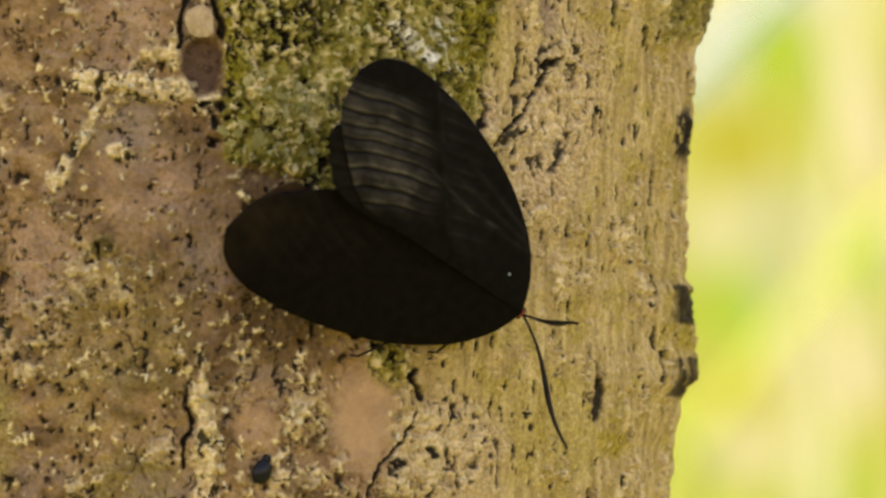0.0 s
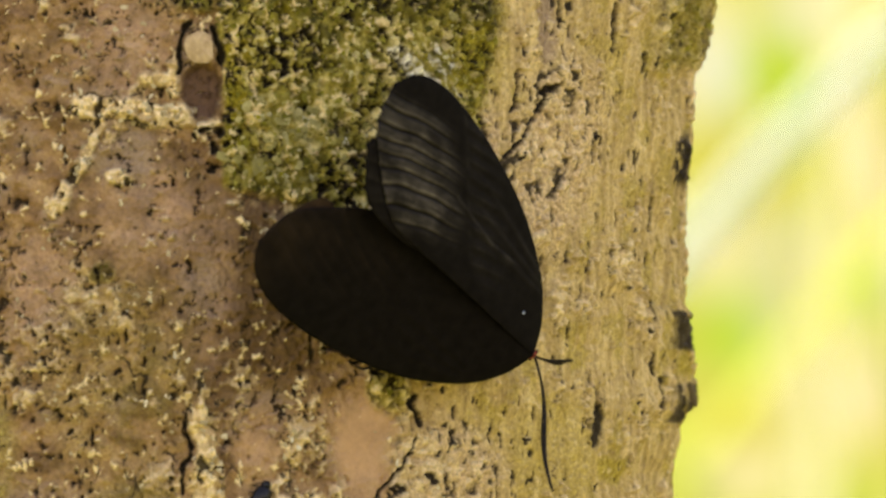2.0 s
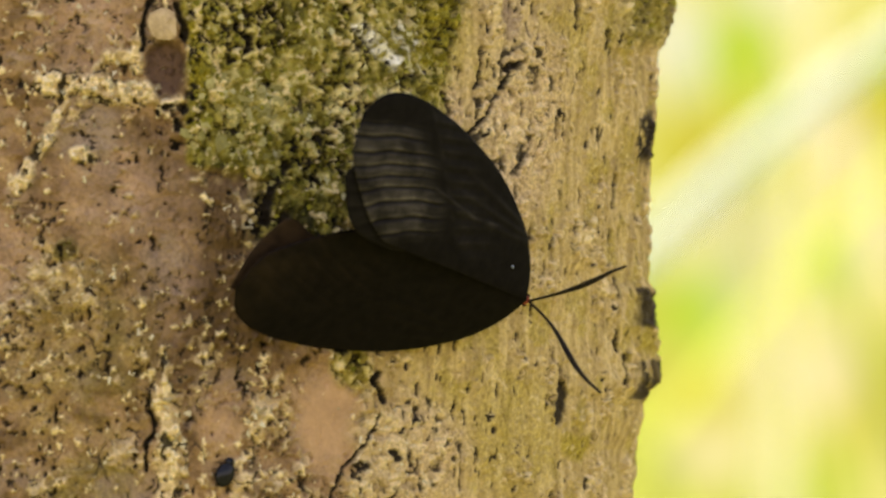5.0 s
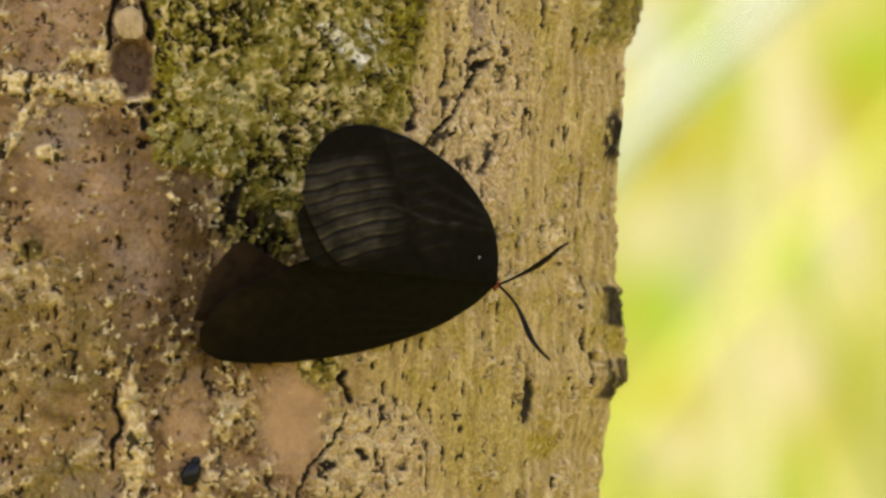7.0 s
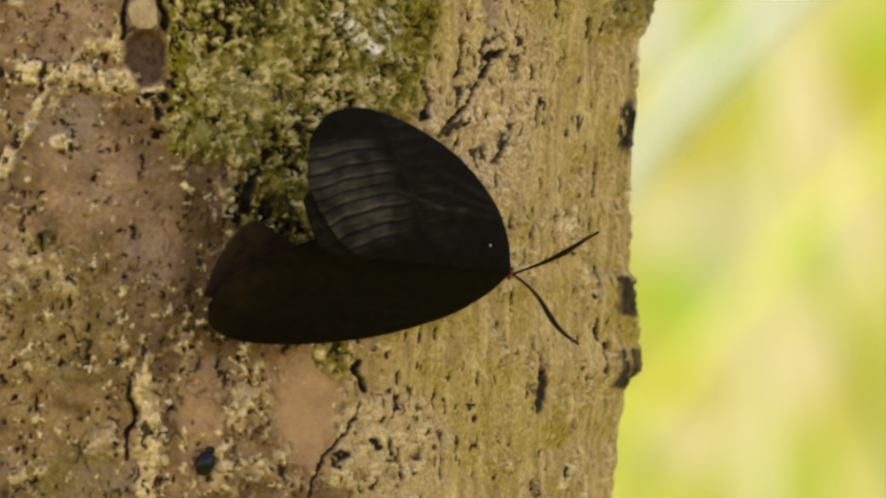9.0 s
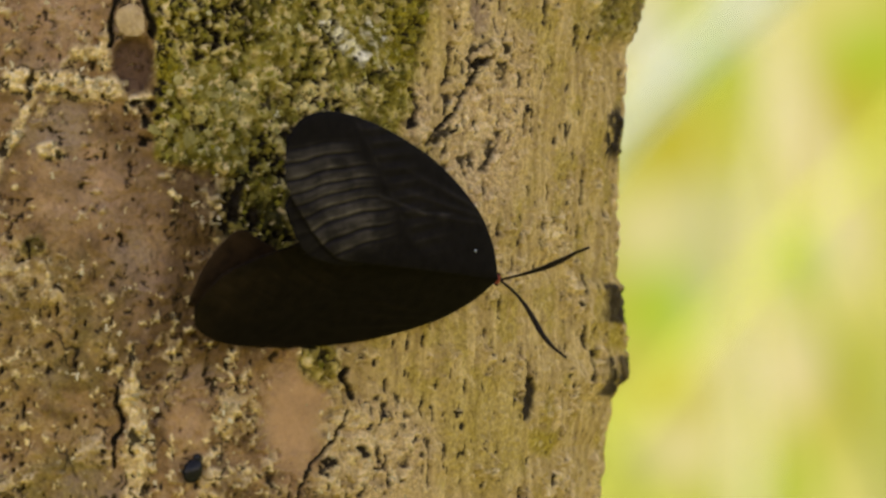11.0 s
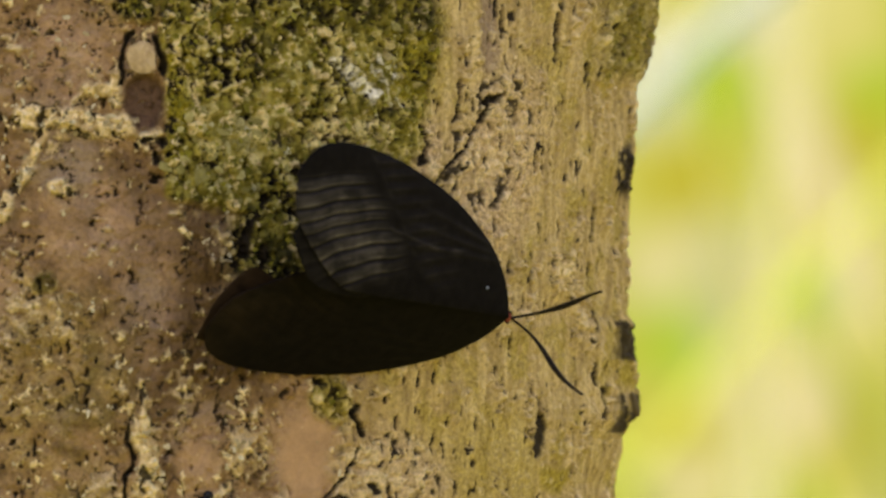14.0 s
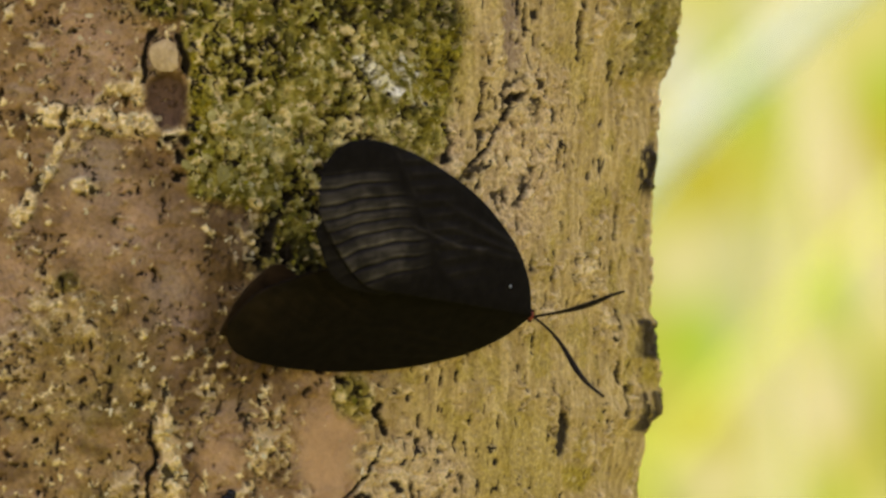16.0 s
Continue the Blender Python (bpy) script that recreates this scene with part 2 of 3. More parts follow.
    brown = np.maximum(brown, 0.6 * rosy * (1 - peach) * step(fbm(p, 16, 64, 3), 0.16, 0.42))
    grey = np.maximum(grey, 0.6 * (1 - peach) * step(fbm(p, 80, 54), 0.12, 0.4) * (1 - right) * (1 - crust) * (1 - moss))
    pale = np.clip((0.2 + 0.35 * scaly) * b_id + 0.3 + (0.85 - 0.45 * scaly) * fbm(p, 14, 57, 2, tall=1.5) + 0.5 * fbm(p, 100, 56, 2) + 0.10 * blob(h, v, 420, 170, 150, 80) + 0.7 * blob(hw, vw, 598, 150, 55, 32), 0, 1)
    # dark in cracks, pits and gaps: dirt, plus shade painted into the recesses
    dirt_shade = np.maximum(np.maximum(np.maximum(np.sqrt(crack), stain_shade), 0.9 * slits), np.maximum(np.maximum((0.66 + 0.25 * right + 0.2 * moss) * pits, 0.85 * gap), np.maximum(np.maximum(0.65 * clefts, 0.68 * under), 0.75 * dashes)))
    masks = {"moss": moss, "crust": crust, "rosy": rosy, "peach": peach * (1 - moss), "hollow": hollow, "grey": grey, "brown": brown, "ochre": ochre,
             "grain": np.where(moss > 0.5, pale, g_id), "right": right,
             "white": white, "lime": moss * np.clip(np.maximum(0.85 * blob(hw, vw, 312, 55, 26, 75), 0.6 * blob(hw, vw, 740, 40, 40, 80)) + 0.5 * step(fbm(p, 60, 59), 0.15, 0.4), 0, 1), "olive": olive, "blush": blush * right, "speck": speck,
             "dirt_shade": step(dirt_shade, 0.2, 0.75) * (1 - 0.85 * hollow)}
    return lift * S, masks


# ---- materials
def material(name, rough=0.7, spec=0.3):
    m = bpy.data.materials.new(name)
    m.use_nodes = True
    b = m.node_tree.nodes["Principled BSDF"]
    b.inputs["Roughness"].default_value = rough
    b.inputs["Specular IOR Level"].default_value = spec
    return m, m.node_tree.nodes, m.node_tree.links, b


def noise_node(nodes, links, scale, detail=4.0, stretch=(1, 1, 1), rough=0.6):
    co = nodes.new("ShaderNodeTexCoord")
    mp = nodes.new("ShaderNodeMapping")
    mp.inputs["Scale"].default_value = stretch
    n = nodes.new("ShaderNodeTexNoise")
    n.inputs["Scale"].default_value, n.inputs["Detail"].default_value, n.inputs["Roughness"].default_value = scale, detail, rough
    links.new(co.outputs["Object"], mp.inputs[0])
    links.new(mp.outputs[0], n.inputs["Vector"])
    return n.outputs["Fac"]


def ramp(nodes, links, fac, stops):
    r = nodes.new("ShaderNodeValToRGB")
    while len(r.color_ramp.elements) < len(stops):
        r.color_ramp.elements.new(0.5)
    for e, (at, c) in zip(r.color_ramp.elements, stops):
        e.position, e.color = at, (*c, 1)
    links.new(fac, r.inputs[0])
    return r.outputs[0]


def mixed(nodes, links, fac, a, b, kind="MIX"):
    n = nodes.new("ShaderNodeMix")
    n.data_type, n.blend_type = "RGBA", kind
    for sock, val in ((n.inputs["Factor"], fac), (n.inputs[6], a), (n.inputs[7], b)):
        if isinstance(val, bpy.types.NodeSocket):
            links.new(val, sock)
        elif isinstance(val, tuple):
            sock.default_value = (*val, 1)
        else:
            sock.default_value = val
    return n.outputs[2]


def bumped(nodes, links, b, height, strength=0.4, dist=0.0002):
    n = nodes.new("ShaderNodeBump")
    n.inputs["Strength"].default_value, n.inputs["Distance"].default_value = strength, dist
    links.new(height, n.inputs["Height"])
    links.new(n.outputs[0], b.inputs["Normal"])


def attribute(nodes, name):
    n = nodes.new("ShaderNodeAttribute")
    n.attribute_name = name
    return n.outputs["Fac"]


def bark_material():
    m, n, l, b = material("bark", 0.85, 0.25)
    fine = noise_node(n, l, 2600, 5)
    mid = noise_node(n, l, 420, 5)
    tall = noise_node(n, l, 900, 4, (1, 1, 0.15))
    tan = ramp(n, l, tall, [(0.3, (0.27, 0.19, 0.085)), (0.5, (0.46, 0.34, 0.16)), (0.72, (0.66, 0.52, 0.28))])
    left = ramp(n, l, mid, [(0.3, (0.15, 0.082, 0.036)), (0.5, (0.28, 0.170, 0.084)), (0.7, (0.41, 0.27, 0.14))])
    col = mixed(n, l, attribute(n, "right"), left, tan)
    col = mixed(n, l, attribute(n, "brown"), col, (0.125, 0.073, 0.033))
    rosy = ramp(n, l, mid, [(0.3, (0.24, 0.155, 0.10)), (0.55, (0.40, 0.25, 0.156)), (0.75, (0.49, 0.335, 0.21))])
    col = mixed(n, l, attribute(n, "rosy"), col, rosy)
    col = mixed(n, l, attribute(n, "peach"), col, ramp(n, l, mid, [(0.3, (0.34, 0.205, 0.12)), (0.65, (0.47, 0.29, 0.17))]))
    col = mixed(n, l, attribute(n, "grey"), col, (0.30, 0.215, 0.152))
    ochre = ramp(n, l, fine, [(0.35, (0.26, 0.19, 0.03)), (0.65, (0.42, 0.33, 0.07))])
    col = mixed(n, l, attribute(n, "ochre"), col, ochre)
    col = mixed(n, l, attribute(n, "blush"), col, ramp(n, l, fine, [(0.35, (0.36, 0.25, 0.14)), (0.62, (0.60, 0.45, 0.28))]))
    olive = ramp(n, l, fine, [(0.3, (0.17, 0.14, 0.03)), (0.7, (0.36, 0.31, 0.09))])
    col = mixed(n, l, attribute(n, "olive"), col, olive)
    crust = ramp(n, l, attribute(n, "grain"), [(0.0, (0.34, 0.24, 0.12)), (0.45, (0.58, 0.44, 0.24)), (1.0, (0.84, 0.71, 0.46))])
    col = mixed(n, l, attribute(n, "crust"), col, crust)
    moss = ramp(n, l, attribute(n, "grain"), [(0.0, (0.04, 0.036, 0.005)), (0.35, (0.16, 0.138, 0.022)), (0.65, (0.29, 0.248, 0.055)), (1.0, (0.64, 0.55, 0.265))])
    col = mixed(n, l, attribute(n, "moss"), col, moss)
    col = mixed(n, l, attribute(n, "lime"), col, ramp(n, l, fine, [(0.35, (0.13, 0.115, 0.008)), (0.65, (0.36, 0.30, 0.03))]))
    col = mixed(n, l, attribute(n, "speck"), col, (0.72, 0.59, 0.34))
    col = mixed(n, l, attribute(n, "white"), col, (0.82, 0.82, 0.74))
    col = mixed(n, l, attribute(n, "hollow"), col, (0.13, 0.075, 0.05))
    col = mixed(n, l, attribute(n, "dirt_shade"), col, (0.022, 0.015, 0.008))
    grainy = n.new("ShaderNodeMapRange")
    grainy.inputs[3].default_value, grainy.inputs[4].default_value = 0.55, 0.15
    l.new(attribute(n, "peach"), grainy.inputs[0])
    col = mixed(n, l, grainy.outputs[0], col, ramp(n, l, fine, [(0.3, (0.45, 0.43, 0.4)), (0.5, (1, 1, 1)), (0.75, (1.4, 1.4, 1.35))]), "MULTIPLY")
    col = mixed(n, l, 1.0, col, (1.14, 1.045, 0.89), "MULTIPLY")
    l.new(col, b.inputs["Base Color"])
    bumped(n, l, b, fine, 0.45, 0.00025)
    return m


def plain_material(name, dark, light, scale, rough=0.6, spec=0.3, stretch=(1, 1, 1), bump=0.3, dist=0.0001, metal=0.0):
    m, n, l, b = material(name, rough, spec)
    f = noise_node(n, l, scale, 5, stretch)
    l.new(ramp(n, l, f, [(0.3, dark), (0.7, light)]), b.inputs["Base Color"])
    b.inputs["Metallic"].default_value = metal
    bumped(n, l, b, f, bump, dist)
    return m


def island_material(name, stops, rough=0.7, through_light=0.0):
    """Colour that varies from one small piece to the next."""
    m, n, l, b = material(name, rough, 0.25)
    geo = n.new("ShaderNodeNewGeometry")
    col = ramp(n, l, geo.outputs["Random Per Island"], stops)
    l.new(col, b.inputs["Base Color"])
    if through_light:
        t = n.new("ShaderNodeBsdfTranslucent")
        mix = n.new("ShaderNodeMixShader")
        mix.inputs[0].default_value = through_light
        l.new(col, t.inputs[0])
        l.new(b.outputs[0], mix.inputs[1])
        l.new(t.outputs[0], mix.inputs[2])
        l.new(mix.outputs[0], n["Material Output"].inputs[0])
    return m


BARK = bark_material()


# ---- the trunk
def spaced(lo, hi, fine_lo, fine_hi, fine, coarse):
    a = list(np.arange(fine_lo, fine_hi, fine))
    x, s = fine_lo, fine
    while x > lo:
        s = min(s * 1.25, coarse)
        x -= s
        a.insert(0, max(x, lo))
    x, s = a[-1], fine
    while x < hi:
        s = min(s * 1.25, coarse)
        x += s
        a.append(min(x, hi))
    return np.array(a)


def trunk():
    ang = spaced(-math.pi, math.pi - 0.01, -0.36, 1.72, 0.125e-3 / RADIUS, 0.06)
    zed = spaced(0.0, 5.0, EYE - 0.029, EYE + 0.033, 0.125e-3, 0.05)
    A, Z = np.meshgrid(ang, zed)
    lift, masks = bark(A.ravel(), Z.ravel())
    a, z = A.ravel(), Z.ravel()
    flare = (1 + 0.9 * np.exp(-z / 0.12)) * np.where(z > EYE + 0.05, 1 - 0.1 * (z - EYE - 0.05), 1)
    flare = np.where(z > 4.99, 0.02, flare)
    r = RADIUS * flare + lift
    x, y = AXIS_X + (z - EYE) * LEAN + r * np.sin(a), AXIS_Y - r * np.cos(a)
    rows, cols = A.shape
    k = np.arange(rows * cols).reshape(rows, cols)
    quads = np.stack([k[:-1, :], np.roll(k, -1, 1)[:-1, :], np.roll(k, -1, 1)[1:, :], k[1:, :]], -1).reshape(-1, 4)
    me = bpy.data.meshes.new("trunk")
    me.vertices.add(rows * cols)
    me.vertices.foreach_set("co", np.stack([x, y, z], 1).ravel())
    me.loops.add(quads.size)
    me.loops.foreach_set("vertex_index", quads.ravel().astype(np.int32))
    me.polygons.add(len(quads))
    me.polygons.foreach_set("loop_start", np.arange(0, quads.size, 4, dtype=np.int32))
    me.update(calc_edges=True)
    me.validate()
    me.polygons.foreach_set("use_smooth", np.ones(len(quads), dtype=bool))
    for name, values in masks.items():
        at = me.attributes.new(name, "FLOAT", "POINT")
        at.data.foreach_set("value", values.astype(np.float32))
    me.materials.append(BARK)
    return me


tree = tagged(new("tree"), "slender tree trunk with crusty tan bark and moss", "tree")
trunk_ob = new("trunk", trunk())
trunk_ob.parent = tree


# ---- small helpers for things
def part(name, bm, mat, parent=None, label="", smooth=True):
    me = bpy.data.meshes.new(name)
    bm.to_mesh(me)
    bm.free()
    me.materials.append(mat)
    if smooth:
        me.polygons.foreach_set("use_smooth", np.ones(len(me.polygons), dtype=bool))
    ob = new(name, me)
    ob.parent = parent
    return tagged(ob, label)


def tube(points, radii, sides=8):
    bm = bmesh.new()
    pts = [Vector(p) for p in points]
    rings = []
    for i, p in enumerate(pts):
        d = (pts[min(i + 1, len(pts) - 1)] - pts[max(i - 1, 0)]).normalized()
        q = d.to_track_quat("Z", "X")
        rings.append([bm.verts.new(p + q @ Vector((math.cos(2 * math.pi * j / sides), math.sin(2 * math.pi * j / sides), 0)) * radii[i]) for j in range(sides)])
    for a, b in zip(rings[:-1], rings[1:]):
        for j in range(sides):
            bm.faces.new((a[j], a[(j + 1) % sides], b[(j + 1) % sides], b[j]))
    bm.faces.new(rings[0][::-1])
    bm.faces.new(rings[-1])
    return bm


def egg(centre, size, turn=0.0, segments=20):
    bm = bmesh.new()
    bmesh.ops.create_uvsphere(bm, u_segments=segments, v_segments=segments // 2, radius=1)
    m = Matrix.Translation(Vector(centre)) @ Euler((0, radians(turn), 0)).to_matrix().to_4x4() @ Matrix.Diagonal((*size, 1))
    bmesh.ops.transform(bm, matrix=m, verts=bm.verts)
    return bm


# ---- the moth
def wing_material(name, dark, light, sheen_tint):
    m, n, l, b = material(name, 0.68, 0.06)
    b.inputs["Specular Tint"].default_value = (0.97, 0.83, 1.0, 1)
    f = noise_node(n, l, 900, 5)
    col = ramp(n, l, f, [(0.3, dark), (0.7, light)])
    patchy = n.new("ShaderNodeMath")
    patchy.operation = "MULTIPLY"
    l.new(attribute(n, "ridge"), patchy.inputs[0])
    l.new(ramp(n, l, noise_node(n, l, 420, 4), [(0.35, (0.25, 0.25, 0.25)), (0.62, (1, 1, 1))]), patchy.inputs[1])
    # sheen of the pleats painted into the base colour; brown tip on the lower wing
    col = mixed(n, l, patchy.outputs[0], col, sheen_tint)
    l.new(col, b.inputs["Base Color"])
    bumped(n, l, b, f, 0.6, 0.00008)
    return m


HIND = wing_material("hindwing_scales", (0.022, 0.012, 0.006), (0.048, 0.027, 0.012), (0.05, 0.03, 0.015))
WING = wing_material("wing_scales", (0.0015, 0.0011, 0.0010), (0.0066, 0.0052, 0.0046), (0.130, 0.110, 0.094))
UNDER = wing_material("under_scales", (0.0014, 0.0010, 0.0009), (0.0060, 0.0046, 0.0040), (0.040, 0.024, 0.013))
BODY = plain_material("moth_fur", (0.008, 0.006, 0.005), (0.016, 0.012, 0.009), 3000, 0.9, 0.05, bump=0.8)
SPOT = plain_material("bluish_white_scales", (0.16, 0.19, 0.24), (0.30, 0.34, 0.40), 4000, 0.6, 0.2)
RED = plain_material("red_collar_fur", (0.16, 0.02, 0.012), (0.34, 0.07, 0.04), 4000, 0.7, 0.2)
HORN = plain_material("horn", (0.006, 0.0045, 0.003), (0.028, 0.02, 0.013), 2500, 0.75, 0.12)


def along(points, s):
    """A point at the share s of a smooth line through points."""
    f = s * (len(points) - 1)
    i = min(int(f), len(points) - 2)
    t = f - i
    p = [Vector(points[max(0, min(len(points) - 1, i + o))]) for o in (-1, 0, 1, 2)]
    return 0.5 * ((2 * p[1]) + (p[2] - p[0]) * t + (2 * p[0] - 5 * p[1] + 4 * p[2] - p[3]) * t * t + (3 * p[1] - p[0] - 3 * p[2] + p[3]) * t ** 3)


def wing(name, lead, trail, side, parent, sink, pleat, sheen_tint, mat, label, n=110, m=44):
    """A wing between its leading and trailing lines, in survey steps; side: +1 where its upper face is +z, -1 where it is -z."""
    bm = bmesh.new()
    layer = bm.verts.layers.float.new("ridge")
    rows = []
    for i in range(n + 1):
        s = i / n
        a, b = along(lead, s), along(trail, s)
        row = []
        for j in range(m + 1):
            k = j / m
            p = a.lerp(b, k)
            u, w = p.x, p.y
            fan = u - 1.2 * w + 0.0024 * (w - 110) ** 2
            rim = w + 0.53 * u - 355
            on = float(step(np.float64(rim + 10 * math.sin(fan / 23)), -180, -85)) * float(step(np.float64(fan), 200, 280)) * (1 - float(step(np.float64(fan), 545, 600)))
            fold = (1 - float(step(np.float64(rim), -205, -170))) * float(step(np.float64(rim), -310, -220)) * float(step(np.float64(fan), 120, 220))
            phase = fan / 41 + 0.16 * math.sin(fan / 33) + 0.07 * math.sin(w / 21 + fan / 47) + 0.05 * math.sin(w / 9 + fan / 19)
            band = round(phase)
            groove = abs(phase - band)
            z = pleat * on * (0.6 - 1.6 * math.exp(-(groove / 0.10) ** 2)) + 0.3 * pleat * fold * math.sin(fan / 9 + u / 60)
            vein = sum(math.exp(-((w + 100 - c * u) / 5) ** 2) for c in (0.12, 0.24, 0.36)) * math.exp(-((u - 180) / 130) ** 2)
            z += 1.5 * vein - 0.00035 * (w - 20) ** 2 - sink
            crease = math.exp(-((w - float(np.interp(u, (140, 162, 242, 363, 400), (-62, -49, -14, 10, 13)))) / 3.0) ** 2) * float(step(np.float64(u), 150, 190)) * (1 - float(step(np.float64(u), 350, 390)))
            z += 1.2 * crease
            edge = min(k, 1 - k) * abs((b - a).length)
            z -= 2.0 * math.exp(-edge / 9)
            row.append(bm.verts.new((u * S, w * S, side * z * S)))
            share = 0.35 + 0.65 * ((band * 0.618) % 1.0)
            # painted highlight, brightest on one flank of each pleat groove
            ridge = on * (0.25 + 0.75 * share) * (0.5 * max(0.0, min(1.0, (groove - 0.07) / 0.16)) + 0.9 * math.exp(-((phase - band - 0.2) / 0.09) ** 2)) * (0.7 + 0.3 * math.sin(w / 7 + 3 * band) * math.sin(fan / 6))
            ridge += 0.07 * fold * max(0.0, math.sin(fan / 9 + u / 60)) ** 3 + 0.10 * math.exp(-((rim + 182) / 5) ** 2) * float(step(np.float64(fan), 200, 300)) * (0.5 + 0.5 * math.sin(fan / 11))
            ridge += 0.07 * on + 0.03 * fold
            ridge += 0.30 * crease * (0.6 + 0.4 * math.sin(u / 9))
            if side < 0 and sink == 0:
                ridge += 1.3 * float(step(np.float64(u + 0.5 * w), 480, 640))
            row[-1][layer] = max(0.0, min(1.0, ridge * sheen_tint + 0.08 * vein * sheen_tint))
        rows.append(row)
    for r, q in zip(rows[:-1], rows[1:]):
        for j in range(m):
            bm.faces.new((r[j], r[j + 1], q[j + 1], q[j]) if side < 0 else (r[j], q[j], q[j + 1], r[j + 1]))
    bmesh.ops.remove_doubles(bm, verts=bm.verts, dist=1e-7)
    ob = part(name, bm, mat, parent, label)
    mod = ob.modifiers.new("thickness", "SOLIDIFY")
    mod.thickness, mod.offset = 0.00009, 0.0
    return ob


A1, A2 = 1.05, 0.92
COSTA = [(A1 * u, A2 * w, 0) for u, w in ((0, 0), (40, -55), (110, -98), (220, -122), (340, -118), (445, -98), (530, -66), (583, -20), (602, 35))]
INNER = [(A1 * u, A2 * w, 0) for u, w in ((0, 0), (85, 36), (175, 74), (262, 112), (335, 144), (400, 164), (482, 146), (567, 106), (602, 35))]
H_LEAD = [(A1 * u, A2 * w, 0) for u, w in ((20, -10), (110, 0), (210, 8), (310, 22), (400, 44), (485, 78), (540, 112), (548, 142))]
H_TRAIL = [(A1 * u, A2 * w, 0) for u, w in ((20, -8), (80, 18), (150, 42), (220, 72), (285, 108), (355, 160), (460, 190), (548, 142))]

U_LEAD = [(A1 * u, A2 * w, 0) for u, w in ((20, -10), (110, 0), (210, 8), (310, 22), (400, 32), (485, 42), (560, 50), (596, 62))]
U_TRAIL = [(A1 * u, A2 * w, 0) for u, w in ((20, -8), (80, 10), (150, 25), (220, 42), (290, 62), (370, 98), (450, 158), (500, 192), (560, 140), (596, 62))]

moth = tagged(new("moth"), "black heart-shaped moth with pleated velvety wings resting on bark", "moth")
wings, hind = {}, {}
for key, side in (("upper", 1), ("under", -1)):
    # the upper forewing carries the stronger painted sheen
    ob = wing("forewing", COSTA, INNER, side, moth, 0, 3.2 if side > 0 else 1.2, 1.0 if side > 0 else 0.22, WING if side > 0 else UNDER, "sooty black pleated forewing", *((200, 96) if side > 0 else (110, 44)))
    hind[key] = wing("hindwing", H_LEAD if side > 0 else U_LEAD, H_TRAIL if side > 0 else U_TRAIL, side, ob, 5, 0.5, 0.1, WING if side > 0 else HIND, "brownish black hindwing")
    wings[key] = ob
part("wing_spot", egg((84 * S, -17 * S, 1.2 * S), (3.0 * S, 3.0 * S, 1.6 * S), segments=10), SPOT, wings["upper"], "tiny bluish white dot")
part("thorax", egg((80 * S, 0, -20 * S), (62 * S, 30 * S, 26 * S), -28), BODY, moth)
part("abdomen", egg((160 * S, 0, 30 * S), (130 * S, 24 * S, 22 * S), -28), BODY, moth)
head = part("head", egg((8 * S, 0, -22 * S), (11 * S, 10 * S, 9 * S)), BODY, moth)
part("collar", egg((3 * S, 0, -14 * S), (6 * S, 9 * S, 5 * S)), RED, moth, "dull red furry collar")
for s in (1, -1):
    part("eye", egg((2 * S, 8 * S * s, -22 * S), (4 * S, 4 * S, 4 * S)), HORN, head)
antennae = {}
for key, s in (("raised", 1), ("hanging", -1)):
    bow = [9 * math.sin(k / 14 * 3.0) + 2 * max(0, k - 12) if s > 0 else 6 * math.sin(k / 14 * 2 * math.pi) for k in range(15)]
    pts = [(290 * S * k / 14, s * S * bow[k], 8 * S * math.sin(k / 14 * 2.4)) for k in range(15)]
    antennae[key] = part("antenna", tube(pts, [S * (2.3 + 2.9 * math.exp(-((k - 8) / 3.4) ** 2)) for k in range(15)]), HORN, moth)
legs = []
for foot in ((172, 236, 64), (72, 146, -24), (105, 84, -20), (70, -80, -80), (110, -100, -70), (160, -110, -50)):
    tip = Vector(foot)
    root = Vector((30 + 0.25 * tip.x, 18 if tip.y > 0 else -18, -35))
    knee = root.lerp(tip, 0.55) + Vector((0, 0, 14))
    legs.append((root * S, part("leg", tube([p * S for p in (root, knee, tip, tip + Vector((12, 8 if tip.y > 0 else -8, -3)))], [3.6 * S, 3.2 * S, 2.4 * S, 2 * S], 6), HORN, moth)))


# ---- moss and loose pieces on the bark
def on_bark(ang, z):
    lift, masks = bark(ang, z)
    r = RADIUS + lift
    pts = np.stack([AXIS_X + (z - EYE) * LEAN + r * np.sin(ang), AXIS_Y - r * np.cos(ang), z], 1)
    out = np.stack([np.sin(ang), -np.cos(ang), np.zeros_like(ang)], 1)
    side = np.stack([np.cos(ang), np.sin(ang), np.zeros_like(ang)], 1)
    return pts, out, side, masks


def bark_spot(h, v):
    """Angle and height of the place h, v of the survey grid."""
    ang, z = 0.5, EYE
    for _ in range(12):
        k = S * (AXIS_Y - RADIUS * math.cos(ang)) / 0.773
        z = EYE - (v - 441) * k
        ang = math.asin(max(-0.995, min(0.995, ((h - 784) * k - AXIS_X - (z - EYE) * LEAN) / RADIUS)))
    return ang, z


